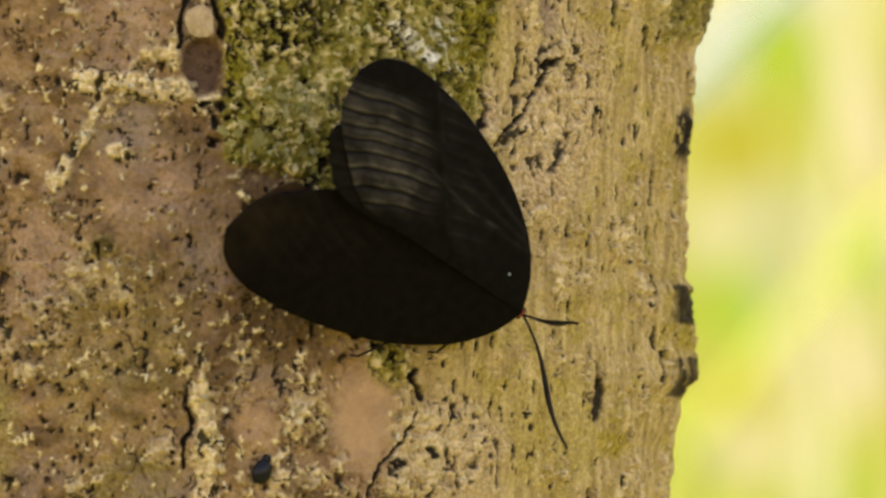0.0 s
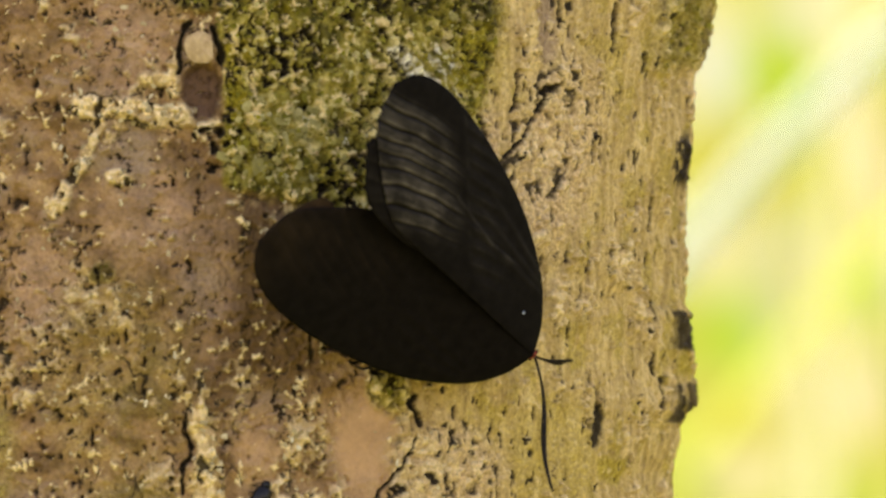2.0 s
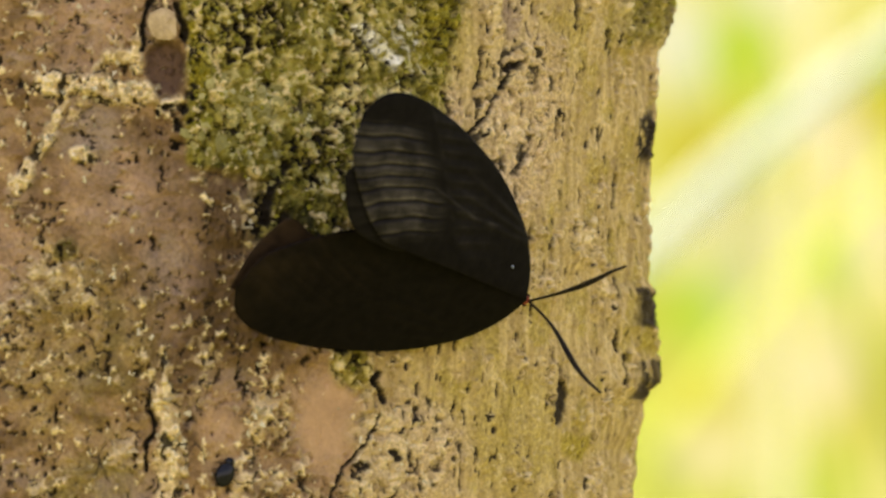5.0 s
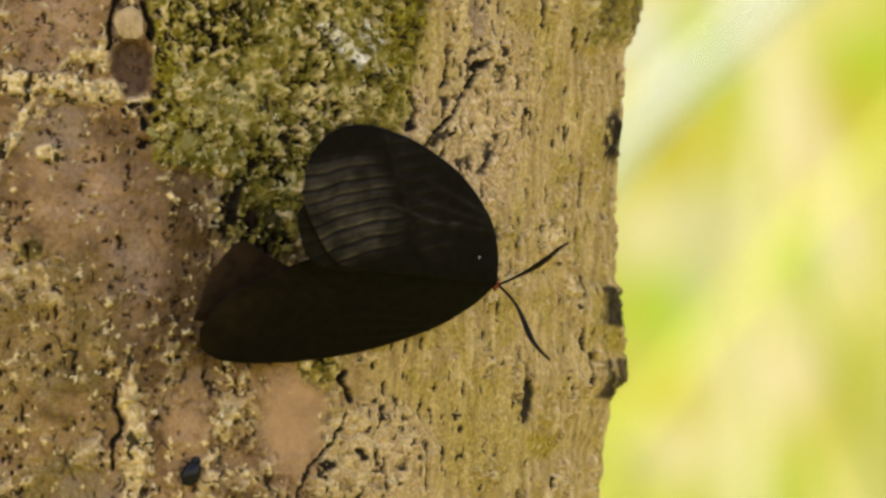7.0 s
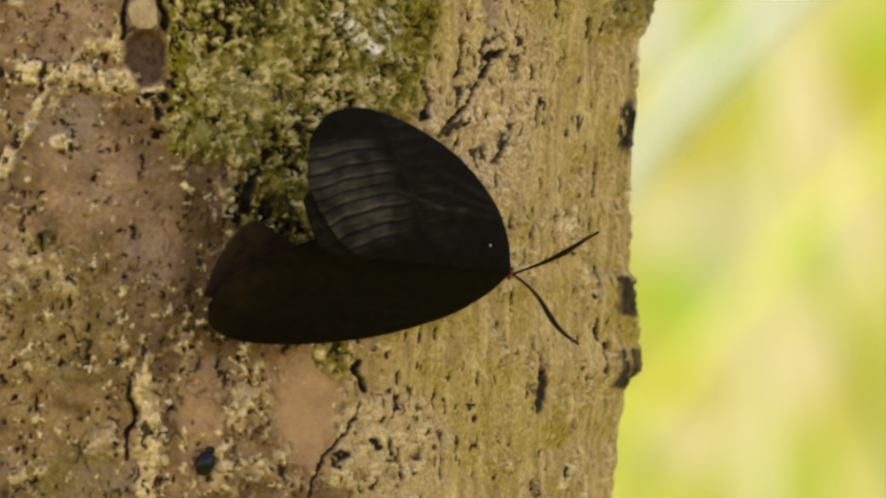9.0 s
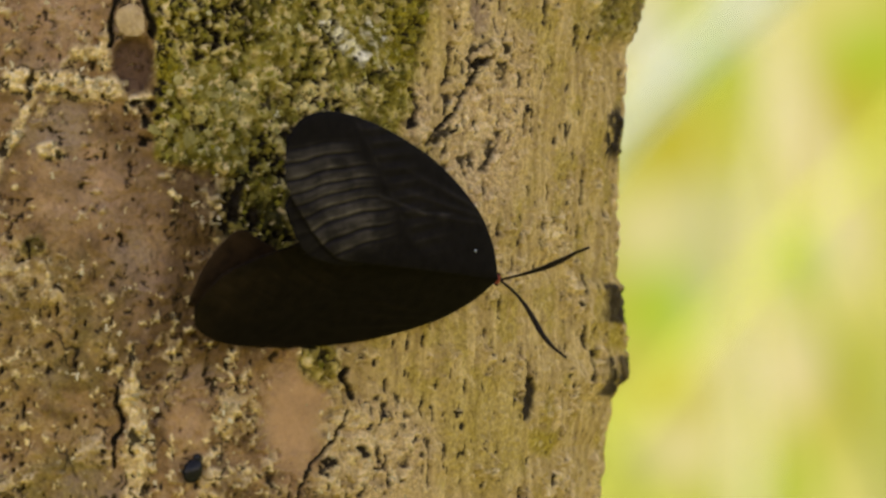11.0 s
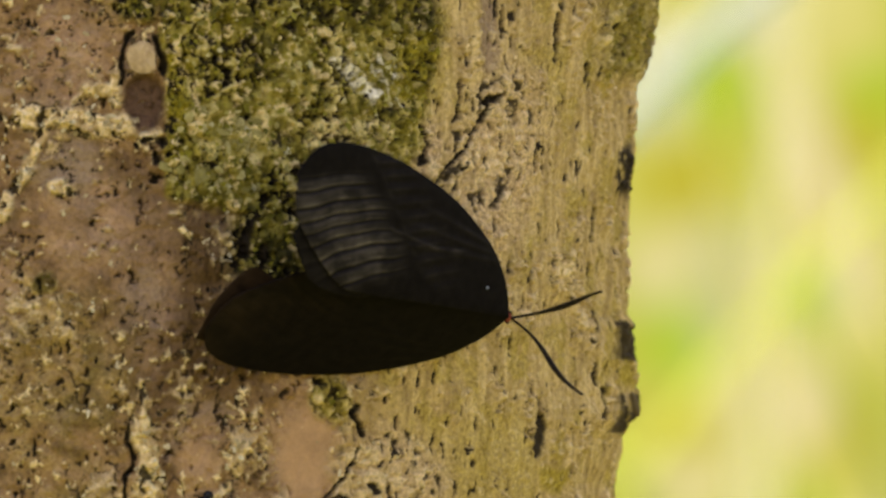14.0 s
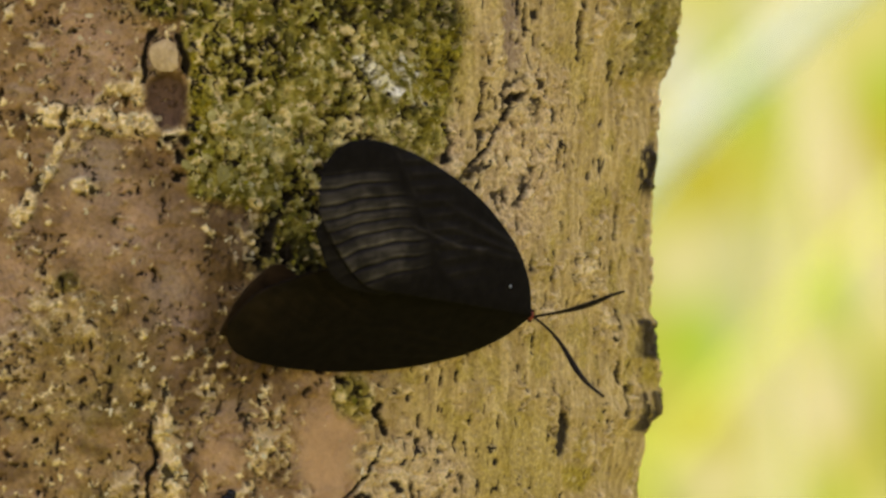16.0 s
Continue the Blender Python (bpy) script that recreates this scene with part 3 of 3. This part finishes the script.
def moss_leaves(count, rng):
    ang, z = rng.uniform(-0.1, 1.45, count), EYE + rng.uniform(-0.026, 0.031, count)
    pts, out, side, masks = on_bark(ang, z)
    keep = masks["moss"] * (1 - masks["white"]) * (1 - 0.9 * masks["dirt_shade"]) > rng.uniform(0.45, 0.95, count)
    pts, out, side = pts[keep], out[keep], side[keep]
    n = len(pts)
    turn = rng.uniform(0, 2 * math.pi, n)
    flat = side * np.cos(turn)[:, None] + np.array([0, 0, 1.0]) * np.sin(turn)[:, None]
    cross = side * -np.sin(turn)[:, None] + np.array([0, 0, 1.0]) * np.cos(turn)[:, None]
    rise = rng.uniform(0.25, 1.0, n)[:, None]
    length = (rng.gamma(2.0, 2.2, n) + 4)[:, None] * S
    wide = length * rng.uniform(0.18, 0.42, n)[:, None]
    d = flat * (1 - 0.5 * rise) + out * rise
    d /= np.linalg.norm(d, axis=1)[:, None]
    base = pts - out * 2 * S
    mid = base + d * length * 0.5
    tip = base + d * length + flat * length * 0.25 - out * length * 0.15
    lift = out * wide * 0.3
    co = np.stack([base, mid - cross * wide + lift, tip, mid + cross * wide + lift, mid], 1).reshape(-1, 3)
    k = np.arange(n)[:, None] * 5
    faces = np.concatenate([k + np.array([[0, 1, 4]]), k + np.array([[1, 2, 4]]), k + np.array([[2, 3, 4]]), k + np.array([[3, 0, 4]])])
    me = bpy.data.meshes.new("moss")
    me.from_pydata(co.tolist(), [], faces.tolist())
    me.materials.append(island_material("moss_leaf", [(0.0, (0.08, 0.072, 0.008)), (0.4, (0.18, 0.155, 0.014)), (0.75, (0.31, 0.262, 0.024)),
                                                     (0.92, (0.38, 0.33, 0.09)), (1.0, (0.58, 0.50, 0.24))], 0.75, 0.15))
    return tagged(new("moss", me), "olive green moss patch growing on the trunk", "moss", kind="stuff")


rng = np.random.default_rng(5)
moss_leaves(16000, rng)


def flake_mesh(seed, n=8, least=0.45, most=1.2):
    r = random.Random(seed)
    bm = bmesh.new()
    rad = [r.uniform(least, most) for _ in range(n)]
    low = [bm.verts.new((rad[i] * math.cos(i * 2 * math.pi / n), 1.0 * rad[i] * math.sin(i * 2 * math.pi / n), -0.25)) for i in range(n)]
    rim = [bm.verts.new((0.96 * v.co.x, 0.96 * v.co.y, 0.12 + r.uniform(-0.08, 0.08))) for v in low]
    top = [bm.verts.new((0.55 * v.co.x, 0.55 * v.co.y, 0.30 + r.uniform(-0.1, 0.1))) for v in low]
    mid = bm.verts.new((0, 0, 0.34))
    for i in range(n):
        j = (i + 1) % n
        bm.faces.new((low[i], low[j], rim[j], rim[i]))
        bm.faces.new((rim[i], rim[j], top[j], top[i]))
        bm.faces.new((top[i], top[j], mid))
    me = bpy.data.meshes.new("bark_flake")
    bm.to_mesh(me)
    bm.free()
    return me


def flake_material(name, stops):
    m, n, l, b = material(name, 0.85, 0.2)
    info = n.new("ShaderNodeObjectInfo")
    col = ramp(n, l, info.outputs["Random"], stops)
    f = noise_node(n, l, 2.2, 5)
    col = mixed(n, l, 0.8, col, ramp(n, l, f, [(0.32, (0.6, 0.56, 0.5)), (0.6, (1, 1, 1))]), "MULTIPLY")
    l.new(col, b.inputs["Base Color"])
    bumped(n, l, b, f, 0.6, 0.0001)
    return m


FLAKE = flake_material("crust_flake", [(0.0, (0.36, 0.27, 0.14)), (0.5, (0.56, 0.45, 0.26)), (1.0, (0.78, 0.69, 0.48))])
SCALE = flake_material("lichen_scale", [(0.0, (0.22, 0.185, 0.05)), (0.5, (0.38, 0.32, 0.11)), (0.85, (0.50, 0.43, 0.18)), (1.0, (0.60, 0.55, 0.34))])
FLAKES = []
for s in range(8):
    me = flake_mesh(s)
    me.materials.append(FLAKE if s < 4 else SCALE)
    FLAKES.append(me)


def put_flake(me, name, h, v, size, turn, rng, tall=1.0, off=0.0, thick=0.5, parent=trunk_ob):
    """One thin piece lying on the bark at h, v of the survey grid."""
    ang, z = bark_spot(h, v)
    pts, out, side, _ = on_bark(np.array([ang]), np.array([z]))
    o, a = Vector(out[0]), Vector(side[0])
    basis = Matrix((a, Vector((0, 0, 1)), a.cross(Vector((0, 0, 1))))).transposed()
    tilt = Euler((rng.uniform(-0.3, 0.3), rng.uniform(-0.3, 0.3), turn)).to_matrix()
    ob = new(name, me)
    ob.matrix_world = Matrix.Translation(Vector(pts[0]) + o * off * S) @ (basis @ tilt).to_4x4() @ Matrix.Diagonal((size * S, size * tall * S, size * S * thick, 1))
    ob.parent = parent
    return ob


# grey scales among the moss, cream chips on the crusty bark
spots = []
for _ in range(110):
    spots.append((rng.uniform(296, 700), rng.uniform(-140, 245), rng.uniform(4, 10), 4))
for _ in range(60):
    spots.append((rng.normal(400, 60), rng.normal(165, 45), rng.uniform(7, 14), 4))
for ch, cv, sh, sv, count in ((150, 118, 90, 20, 26), (45, 210, 28, 60, 14), (268, 730, 26, 70, 24), (428, 720, 22, 90, 20), (660, 760, 90, 70, 22), (112, 234, 14, 10, 4), (390, 350, 26, 60, 9), (80, 560, 190, 260, 50), (90, 60, 120, 120, 30)):
    for _ in range(count):
        spots.append((rng.normal(ch, sh * 0.6), rng.normal(cv, sv * 0.6), rng.uniform(2.5, 7.5), 0))
for h, v, size, kind in spots:
    put_flake(FLAKES[kind + int(rng.integers(4))], "lichen_scale" if kind else "bark_flake", h, v, size, rng.uniform(0, 6.28), rng, rng.uniform(0.7, 1.4))
PALE = flake_material("pale_flake", [(0.0, (0.54, 0.37, 0.20)), (1.0, (0.60, 0.42, 0.23))])
RIND = flake_material("dark_rind", [(0.0, (0.09, 0.066, 0.032)), (1.0, (0.17, 0.125, 0.06))])
cream = flake_mesh(21, 14, 0.8, 1.05)
cream.materials.append(PALE)
put_flake(cream, "bark_flake", 254, 6, 28, 0.3, rng, 1.2, off=9)
put_flake(FLAKES[6], "lichen_scale", 351, 201, 11, 0.3, rng, 0.8, off=4)
rough_egg = egg((0, 0, 0), (1, 1, 1), segments=28)
for vert in rough_egg.verts:
    vert.co *= 1 + 0.22 * noise.noise(vert.co * 2.3) + 0.12 * noise.noise(vert.co * 6)
rind = bpy.data.meshes.new("bark_flake")
rough_egg.to_mesh(rind)
rough_egg.free()
rind.materials.append(RIND)
for h, v, size, tall, thick, off in ((1100, 512, 4, 7.0, 1.2, 10), (1097, 618, 5, 4.6, 1.3, 12)):
    put_flake(rind, "bark_flake", h, v, size, 0.0, rng, tall, off=off, thick=thick)
SHELL = plain_material("glossy_black_shell", (0.004, 0.004, 0.005), (0.012, 0.012, 0.014), 1500, 0.22, 0.22, bump=0.05)
beetle = tagged(new("beetle"), "tiny glossy black beetle on the bark", "beetle")
part("wing_case", egg((0, 0, 0), (17 * S, 23 * S, 12 * S)), SHELL, beetle)
part("head", egg((0, 24 * S, -2 * S), (9 * S, 8 * S, 8 * S)), SHELL, beetle)
for s in (-1, 1):
    for k in (-10, 2, 14):
        part("leg", tube([(s * 8 * S, k * S, -3 * S), (s * 17 * S, (k + 2) * S, 1 * S), (s * 22 * S, k * S, -9 * S)], [1.2 * S, 1.1 * S, 0.7 * S], 5), SHELL, beetle)

ang, z = bark_spot(361, 801)
spot, out, side, _ = on_bark(np.array([ang]), np.array([z]))
a = Vector(side[0])
beetle.matrix_world = Matrix.Translation(Vector(spot[0]) + Vector(out[0]) * 9 * S) @ Matrix((a, Vector((0, 0, 1)), a.cross(Vector((0, 0, 1))))).transposed().to_4x4() @ pose(0, 0, 0, 0, 0, -22)

# ---- the meadow behind
GROUND = plain_material("meadow_turf", (0.05, 0.07, 0.015), (0.16, 0.19, 0.05), 3, 0.9, 0.1, bump=0.5, dist=0.02)
bm = bmesh.new()
bmesh.ops.create_grid(bm, x_segments=60, y_segments=60, size=1500)
for v in bm.verts:
    d = math.hypot(v.co.x, v.co.y)
    v.co.z = 0.0 if d < 40 else 0.4 * noise.noise(v.co * 0.01)
ground = tagged(part("ground", bm, GROUND), "green meadow ground around the tree", "ground", kind="structure")


def backdrop():
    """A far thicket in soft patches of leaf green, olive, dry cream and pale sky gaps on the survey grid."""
    angles = spaced(radians(-100), radians(100), 0.010, 0.068, 0.0008, 0.09)
    levels = spaced(-0.05, 3.6, EYE - 0.33, EYE + 0.36, 0.008, 0.2)
    A, Z = np.meshgrid(angles, levels)
    a, z = A.ravel(), Z.ravel()
    z = np.where(z > 3.5, z + 0.4 * np.sin(5 * a) + 0.25 * np.sin(13 * a), z)
    x, y = 9.5 * np.sin(a), 9.5 * np.cos(a)
    far = np.cos(a) > 0.5
    h, v = np.where(far, 784 + x / y * F, -5000), 441 - (z - EYE) / np.where(far, y, 9.5) * F
    leafy, olive, cream, ashen, gap = (np.zeros(h.shape) for _ in range(5))
    for ch, cv, rh, rv in ((1265, 48, 75, 70), (1205, 500, 60, 95), (1380, 835, 85, 60), (1440, 420, 60, 50), (1560, 60, 50, 50)):
        leafy = np.maximum(leafy, blob(h, v, ch, cv, rh, rv, soft=0.5))
    for ch, cv, rh, rv in ((1215, 225, 95, 65), (1520, 160, 55, 70), (1200, 655, 70, 55), (1515, 665, 38, 85), (1420, 250, 40, 60)):
        olive = np.maximum(olive, blob(h, v, ch, cv, rh, rv, soft=0.5))
    cream = np.maximum(stroke(h, v, [(1390, 40), (1420, 140), (1480, 300), (1520, 420)], 36), blob(h, v, 1380, 630, 85, 80, soft=0.5))
    cream = np.maximum(cream, 0.7 * np.maximum(blob(h, v, 1220, 765, 90, 45, soft=0.6), blob(h, v, 1160, 380, 60, 70, soft=0.6)))
    ashen = np.maximum(blob(h, v, 1290, 350, 60, 60, soft=0.6), blob(h, v, 1295, 470, 55, 70, soft=0.6))
    gap = np.maximum(blob(h, v, 1165, 40, 42, 85, soft=0.6), 0.6 * blob(h, v, 1330, -60, 90, 40, soft=0.6))
    rows, cols = A.shape
    k = np.arange(rows * cols).reshape(rows, cols)
    quads = np.stack([k[:-1, :-1], k[:-1, 1:], k[1:, 1:], k[1:, :-1]], -1).reshape(-1, 4)
    me = bpy.data.meshes.new("backdrop")
    me.from_pydata(np.stack([x, y, z], 1).tolist(), [], quads.tolist())
    m, n, l, b = material("glowing_distance")
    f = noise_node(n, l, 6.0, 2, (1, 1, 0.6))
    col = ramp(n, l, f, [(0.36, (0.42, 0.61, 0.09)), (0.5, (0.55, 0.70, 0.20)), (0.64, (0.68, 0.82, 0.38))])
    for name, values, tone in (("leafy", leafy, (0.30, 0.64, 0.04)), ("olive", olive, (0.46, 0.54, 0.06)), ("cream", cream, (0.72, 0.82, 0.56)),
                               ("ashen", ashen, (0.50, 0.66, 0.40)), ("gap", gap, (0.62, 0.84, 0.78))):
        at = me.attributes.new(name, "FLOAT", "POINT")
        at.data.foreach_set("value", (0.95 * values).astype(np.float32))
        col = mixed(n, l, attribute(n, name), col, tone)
    # the thicket glows by itself: its daylight is put into this emission
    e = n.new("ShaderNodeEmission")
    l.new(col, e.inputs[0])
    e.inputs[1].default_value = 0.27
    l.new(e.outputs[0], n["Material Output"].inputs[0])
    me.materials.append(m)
    return tagged(new("backdrop", me), "self-glowing yellow-green thicket backdrop in the distance", "backdrop", kind="structure")


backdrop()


def blade(length, width, arch, bend, rng_, n=14):
    """An arching grass leaf from the origin along +z, tapering to its tip, with a folded midrib; returns points and faces."""
    co, faces = [], []
    for i in range(n + 1):
        s = i / n
        w = width * (0.35 + 0.65 * math.sin(min(1.0, s * 1.6) * math.pi / 2)) * (1 - s ** 3)
        x, z = bend * s * s * length, length * (s - arch * s * s * 0.5)
        co += [(x - 0.0 * w, -w / 2, z), (x + 0.25 * w, 0, z), (x, w / 2, z)]
        if i:
            k = 3 * i
            faces += [(k - 3, k - 2, k + 1, k), (k - 2, k - 1, k + 2, k + 1)]
    return np.array(co), faces


LEAF = island_material("meadow_leaf", [(0.0, (0.16, 0.29, 0.03)), (0.4, (0.23, 0.36, 0.05)), (0.7, (0.31, 0.42, 0.09)), (0.9, (0.40, 0.42, 0.16)), (1.0, (0.44, 0.54, 0.38))], 0.45, 0.5)
STRAW = island_material("pale_leaf", [(0.0, (0.52, 0.67, 0.56)), (1.0, (0.56, 0.71, 0.60))], 0.35, 0.35)


def tall_grass(count):
    r = random.Random(11)
    co, faces, base = [], [], 0
    for _ in range(count):
        y = r.uniform(3.6, 6.5)
        x = r.uniform(-1.0, 1.0) * (0.5 + 0.4 * y)
        pts, fs = blade(r.uniform(0.9, 1.9), r.uniform(0.012, 0.034), r.uniform(0.1, 0.7), r.uniform(0.1, 0.8), r)
        turn = Euler((r.uniform(-0.15, 0.15), r.uniform(-0.2, 0.2), r.uniform(0, 6.28))).to_matrix()
        pts = pts @ np.array(turn.transposed()) + np.array([x, y, r.uniform(-0.02, 0.25)])
        co.append(pts)
        faces += [tuple(i + base for i in f) for f in fs]
        base += len(pts)
    me = bpy.data.meshes.new("tall_grass")
    me.from_pydata(np.concatenate(co).tolist(), [], faces)
    me.polygons.foreach_set("use_smooth", np.ones(len(me.polygons), dtype=bool))
    me.materials.append(LEAF)
    return tagged(new("tall_grass", me), "sunlit yellow-green tall grass behind the trunk", "grass", kind="stuff")


tall_grass(300)
pts, fs = blade(0.62, 0.015, 0.0, 0.10, random)
pts[:, 1] -= 0.7 * (pts[:, 2] - 0.30) ** 2
me = bpy.data.meshes.new("grass_leaf")
me.from_pydata(pts.tolist(), [], fs)
me.polygons.foreach_set("use_smooth", np.ones(len(me.polygons), dtype=bool))
me.materials.append(STRAW)
sway = tagged(new("grass_leaf", me), "pale arching grass leaf swaying in the wind", "leaf")
lean = (pose(0, 0, 0, 0, 45, 0) @ pose(0, 0, 0, 0, 0, 90)).inverted().to_3x3()
foot = Vector((0, -0.063, 0))
way = [foot + Vector((0, 0.004, 0.01)), foot + lean @ Vector((-0.03, 0, -0.15)), foot + lean @ Vector((-0.035, 0, -0.6)), foot + lean @ Vector((-0.03, 0, -1.3))]
part("stalk", tube(way, [0.002, 0.003, 0.004, 0.005], 8), LEAF, sway, "green grass stalk")
rib = [Vector(pts[3 * i + 1]) + Vector((0.0006, 0, 0)) for i in range(15)]
part("midrib", tube(rib, [0.0012 - 0.00006 * i for i in range(15)], 6), STRAW, sway)


# ---- what moves
def axes(az, el, tw, side):
    a, e, t = radians(az), radians(el), radians(tw)
    d = Vector((math.cos(e) * math.cos(a), math.cos(e) * math.sin(a), math.sin(e)))
    across = Vector((-math.sin(a), math.cos(a), 0))
    up = d.cross(across)
    if up.z < 0:
        up = -up
    w = side * across * math.cos(t) + up * math.sin(t)
    d, w = (Vector((q.x, -q.z, -q.y)) for q in (d, w))
    return Matrix((d, w, d.cross(w))).transposed().to_4x4()


def base_pose(h, v, c, az):
    a = radians(az)
    x, z = Vector((math.cos(a), 0, -math.sin(a))), Vector((0, -1, 0))
    return Matrix.Translation(place(h, v, c)) @ Matrix((x, z.cross(x), z)).transposed().to_4x4()


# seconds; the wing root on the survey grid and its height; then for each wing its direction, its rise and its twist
MOTH = [
    (0.0, 824, 522, (-120.3, 36.3, 24.3), (-167.0, 32.4, 21.9)),
    (0.5, 832, 533, (-116.9, 32.8, 28.2), (-163.6, 33.3, 14.7)),
    (1.0, 830, 535, (-116.2, 32.2, 31.9), (-162.8, 33.7, 17.1)),
    (1.5, 838, 546, (-115.0, 32.2, 29.3), (-161.8, 33.9, 10.2)),
    (2.0, 846, 550, (-114.2, 32.1, 35.7), (-160.9, 35.5, 10.0)),
    (2.5, 852, 553, (-113.9, 31.8, 36.0), (-160.5, 36.9, 13.5)),
    (3.0, 873, 543, (-113.6, 33.0, 39.2), (-161.8, 37.8, 11.0)),
    (3.5, 881, 529, (-113.8, 35.6, 41.2), (-163.0, 41.7, 16.5)),
    (4.0, 894, 510, (-118.4, 41.6, 34.2), (-171.8, 39.8, 27.4)),
    (4.5, 896, 503, (-122.0, 44.0, 31.0), (-175.0, 39.0, 31.0)),
    (5.2, 900, 488, (-130.0, 47.3, 25.0), (-183.0, 34.5, 39.0)),
    (6.3, 904, 466, (-140.3, 51.3, 13.5), (-191.5, 33.0, 48.4)),
    (7.0, 905, 467, (-140.4, 51.3, 14.3), (-190.9, 32.7, 48.2)),
    (8.0, 904, 468, (-140.5, 52.2, 14.5), (-191.3, 32.7, 48.2)),
    (8.5, 905, 467, (-140.7, 51.8, 15.2), (-190.8, 32.6, 48.0)),
    (9.0, 905, 466, (-141.7, 47.7, 21.6), (-188.4, 31.6, 45.6)),
    (12.5, 905, 462, (-143.5, 44.9, 26.0), (-187.5, 31.5, 45.0)),
    (14.5, 905, 465, (-140.8, 44.7, 22.3), (-183.9, 31.8, 44.2)),
    (16.0, 905, 465, (-140.8, 44.7, 22.3), (-183.9, 31.8, 44.2)),
]
FEELERS = [
    (0.0, (90, 8), (75, 230)), (0.5, (150, 38), (30, 215)), (1.0, (160, 32), (65, 225)), (1.5, (220, 48), (82, 238)), (2.0, (58, 0), (30, 230)),
    (2.5, (130, -22), (5, 210)), (3.0, (250, -62), (64, 112)), (3.5, (115, -22), (40, 195)), (4.0, (180, -55), (130, 185)), (6.3, (128, -68), (88, 120)),
    (7.0, (112, -75), (85, 126)), (9.0, (142, -76), (110, 118)), (12.5, (145, -52), (110, 140)), (14.5, (152, -50), (122, 128)), (16.0, (150, -48), (118, 136))]


def moth_at(t):
    for p, q in zip(MOTH[:-1], MOTH[1:]):
        if t <= q[0]:
            k = (t - p[0]) / (q[0] - p[0])
            k = k * k * (3 - 2 * k)
            mix = lambda a, b: a + (b - a) * k
            return (mix(p[1], q[1]), mix(p[2], q[2]), tuple(mix(a, b) for a, b in zip(p[3], q[3])), tuple(mix(a, b) for a, b in zip(p[4], q[4])))
    return MOTH[-1][1:]


def root_height(h):
    return math.sqrt(max(0, 968 ** 2 - (h - 142) ** 2)) + 182


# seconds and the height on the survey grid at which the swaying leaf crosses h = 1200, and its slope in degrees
SWAY = [(0, 20, 45), (0.5, 200, 45), (1, 240, 46), (1.5, 335, 52), (2, 250, 48), (2.5, 300, 46), (3, 405, 40), (3.5, 400, 42), (4, 365, 40), (5.2, 290, 43),
        (6.3, 190, 45), (7, 140, 45), (7.5, 110, 46), (8, 120, 47), (8.5, 150, 47), (9, 172, 47), (10.2, 140, 46), (11.5, 105, 45), (12, 100, 45), (12.5, 15, 45),
        (13, 50, 42), (13.5, 30, 43), (14, 15, 44), (14.5, 55, 45), (15, 120, 45), (15.5, 130, 45), (16, 115, 45)]


def motions():
    leaf = []
    for t, v, slope in SWAY:
        k = 3.2 / F
        middle = Vector(((1200 - 784) * k, 3.2, EYE - (v - 441) * k))
        turn = pose(0, 0, 0, 0, 90 - slope, 0) @ pose(0, 0, 0, 0, 0, 90)
        leaf.append((t, Matrix.Translation(middle) @ turn @ Matrix.Translation((0, 0, -0.30))))
    walk(sway, leaf)
    body, ups, los = [], [], []
    times = sorted({r[0] for r in MOTH} | {r[0] for r in FEELERS})
    poses = {}
    for t in times:
        h, v, up, lo = moth_at(t)
        m = base_pose(h, v, root_height(h), (up[0] + lo[0]) / 2)
        poses[t] = m
        inv = m.to_3x3().inverted().to_4x4()
        body.append((t, m))
        ups.append((t, inv @ axes(*up, -1)))
        los.append((t, inv @ axes(*lo, 1)))
    walk(moth, body)
    walk(wings["upper"], ups)
    walk(wings["under"], los)
    walk(hind["under"], [(t, pose(0, 0, 0, g, 0, q)) for t, g, q in ((0, 0, -4), (3.5, 0, -4), (4.2, 3, -4), (5.2, 16, -3), (6.3, 26, -2), (9, 24, -2), (11.5, 20, -4), (12.5, 18, -5), (14.5, 14, -6), (16, 14, -6))])
    for root, leg in legs[:2]:
        walk(leg, [(t, Matrix.Translation(root) @ pose(0, 0, 0, 0, 0, g) @ Matrix.Translation(-root)) for t, g in ((0, -4), (1, 0), (1.5, -14), (2.5, -2), (3.3, 0), (4.2, -10), (6.3, -40), (16, -40))])
    for which, key in ((1, "raised"), (2, "hanging")):
        rows = []
        for row in FEELERS:
            dx, dy = row[which]
            el = math.degrees(math.acos(min(1, math.hypot(dx, dy) / 292)))
            m = poses[row[0]].to_3x3().inverted().to_4x4() @ axes(math.degrees(math.atan2(dy, dx)), el, 0, 1)
            m.translation = Vector((-2, 0, -22)) * S
            rows.append((row[0], m))
        walk(antennae[key], rows)


motions()
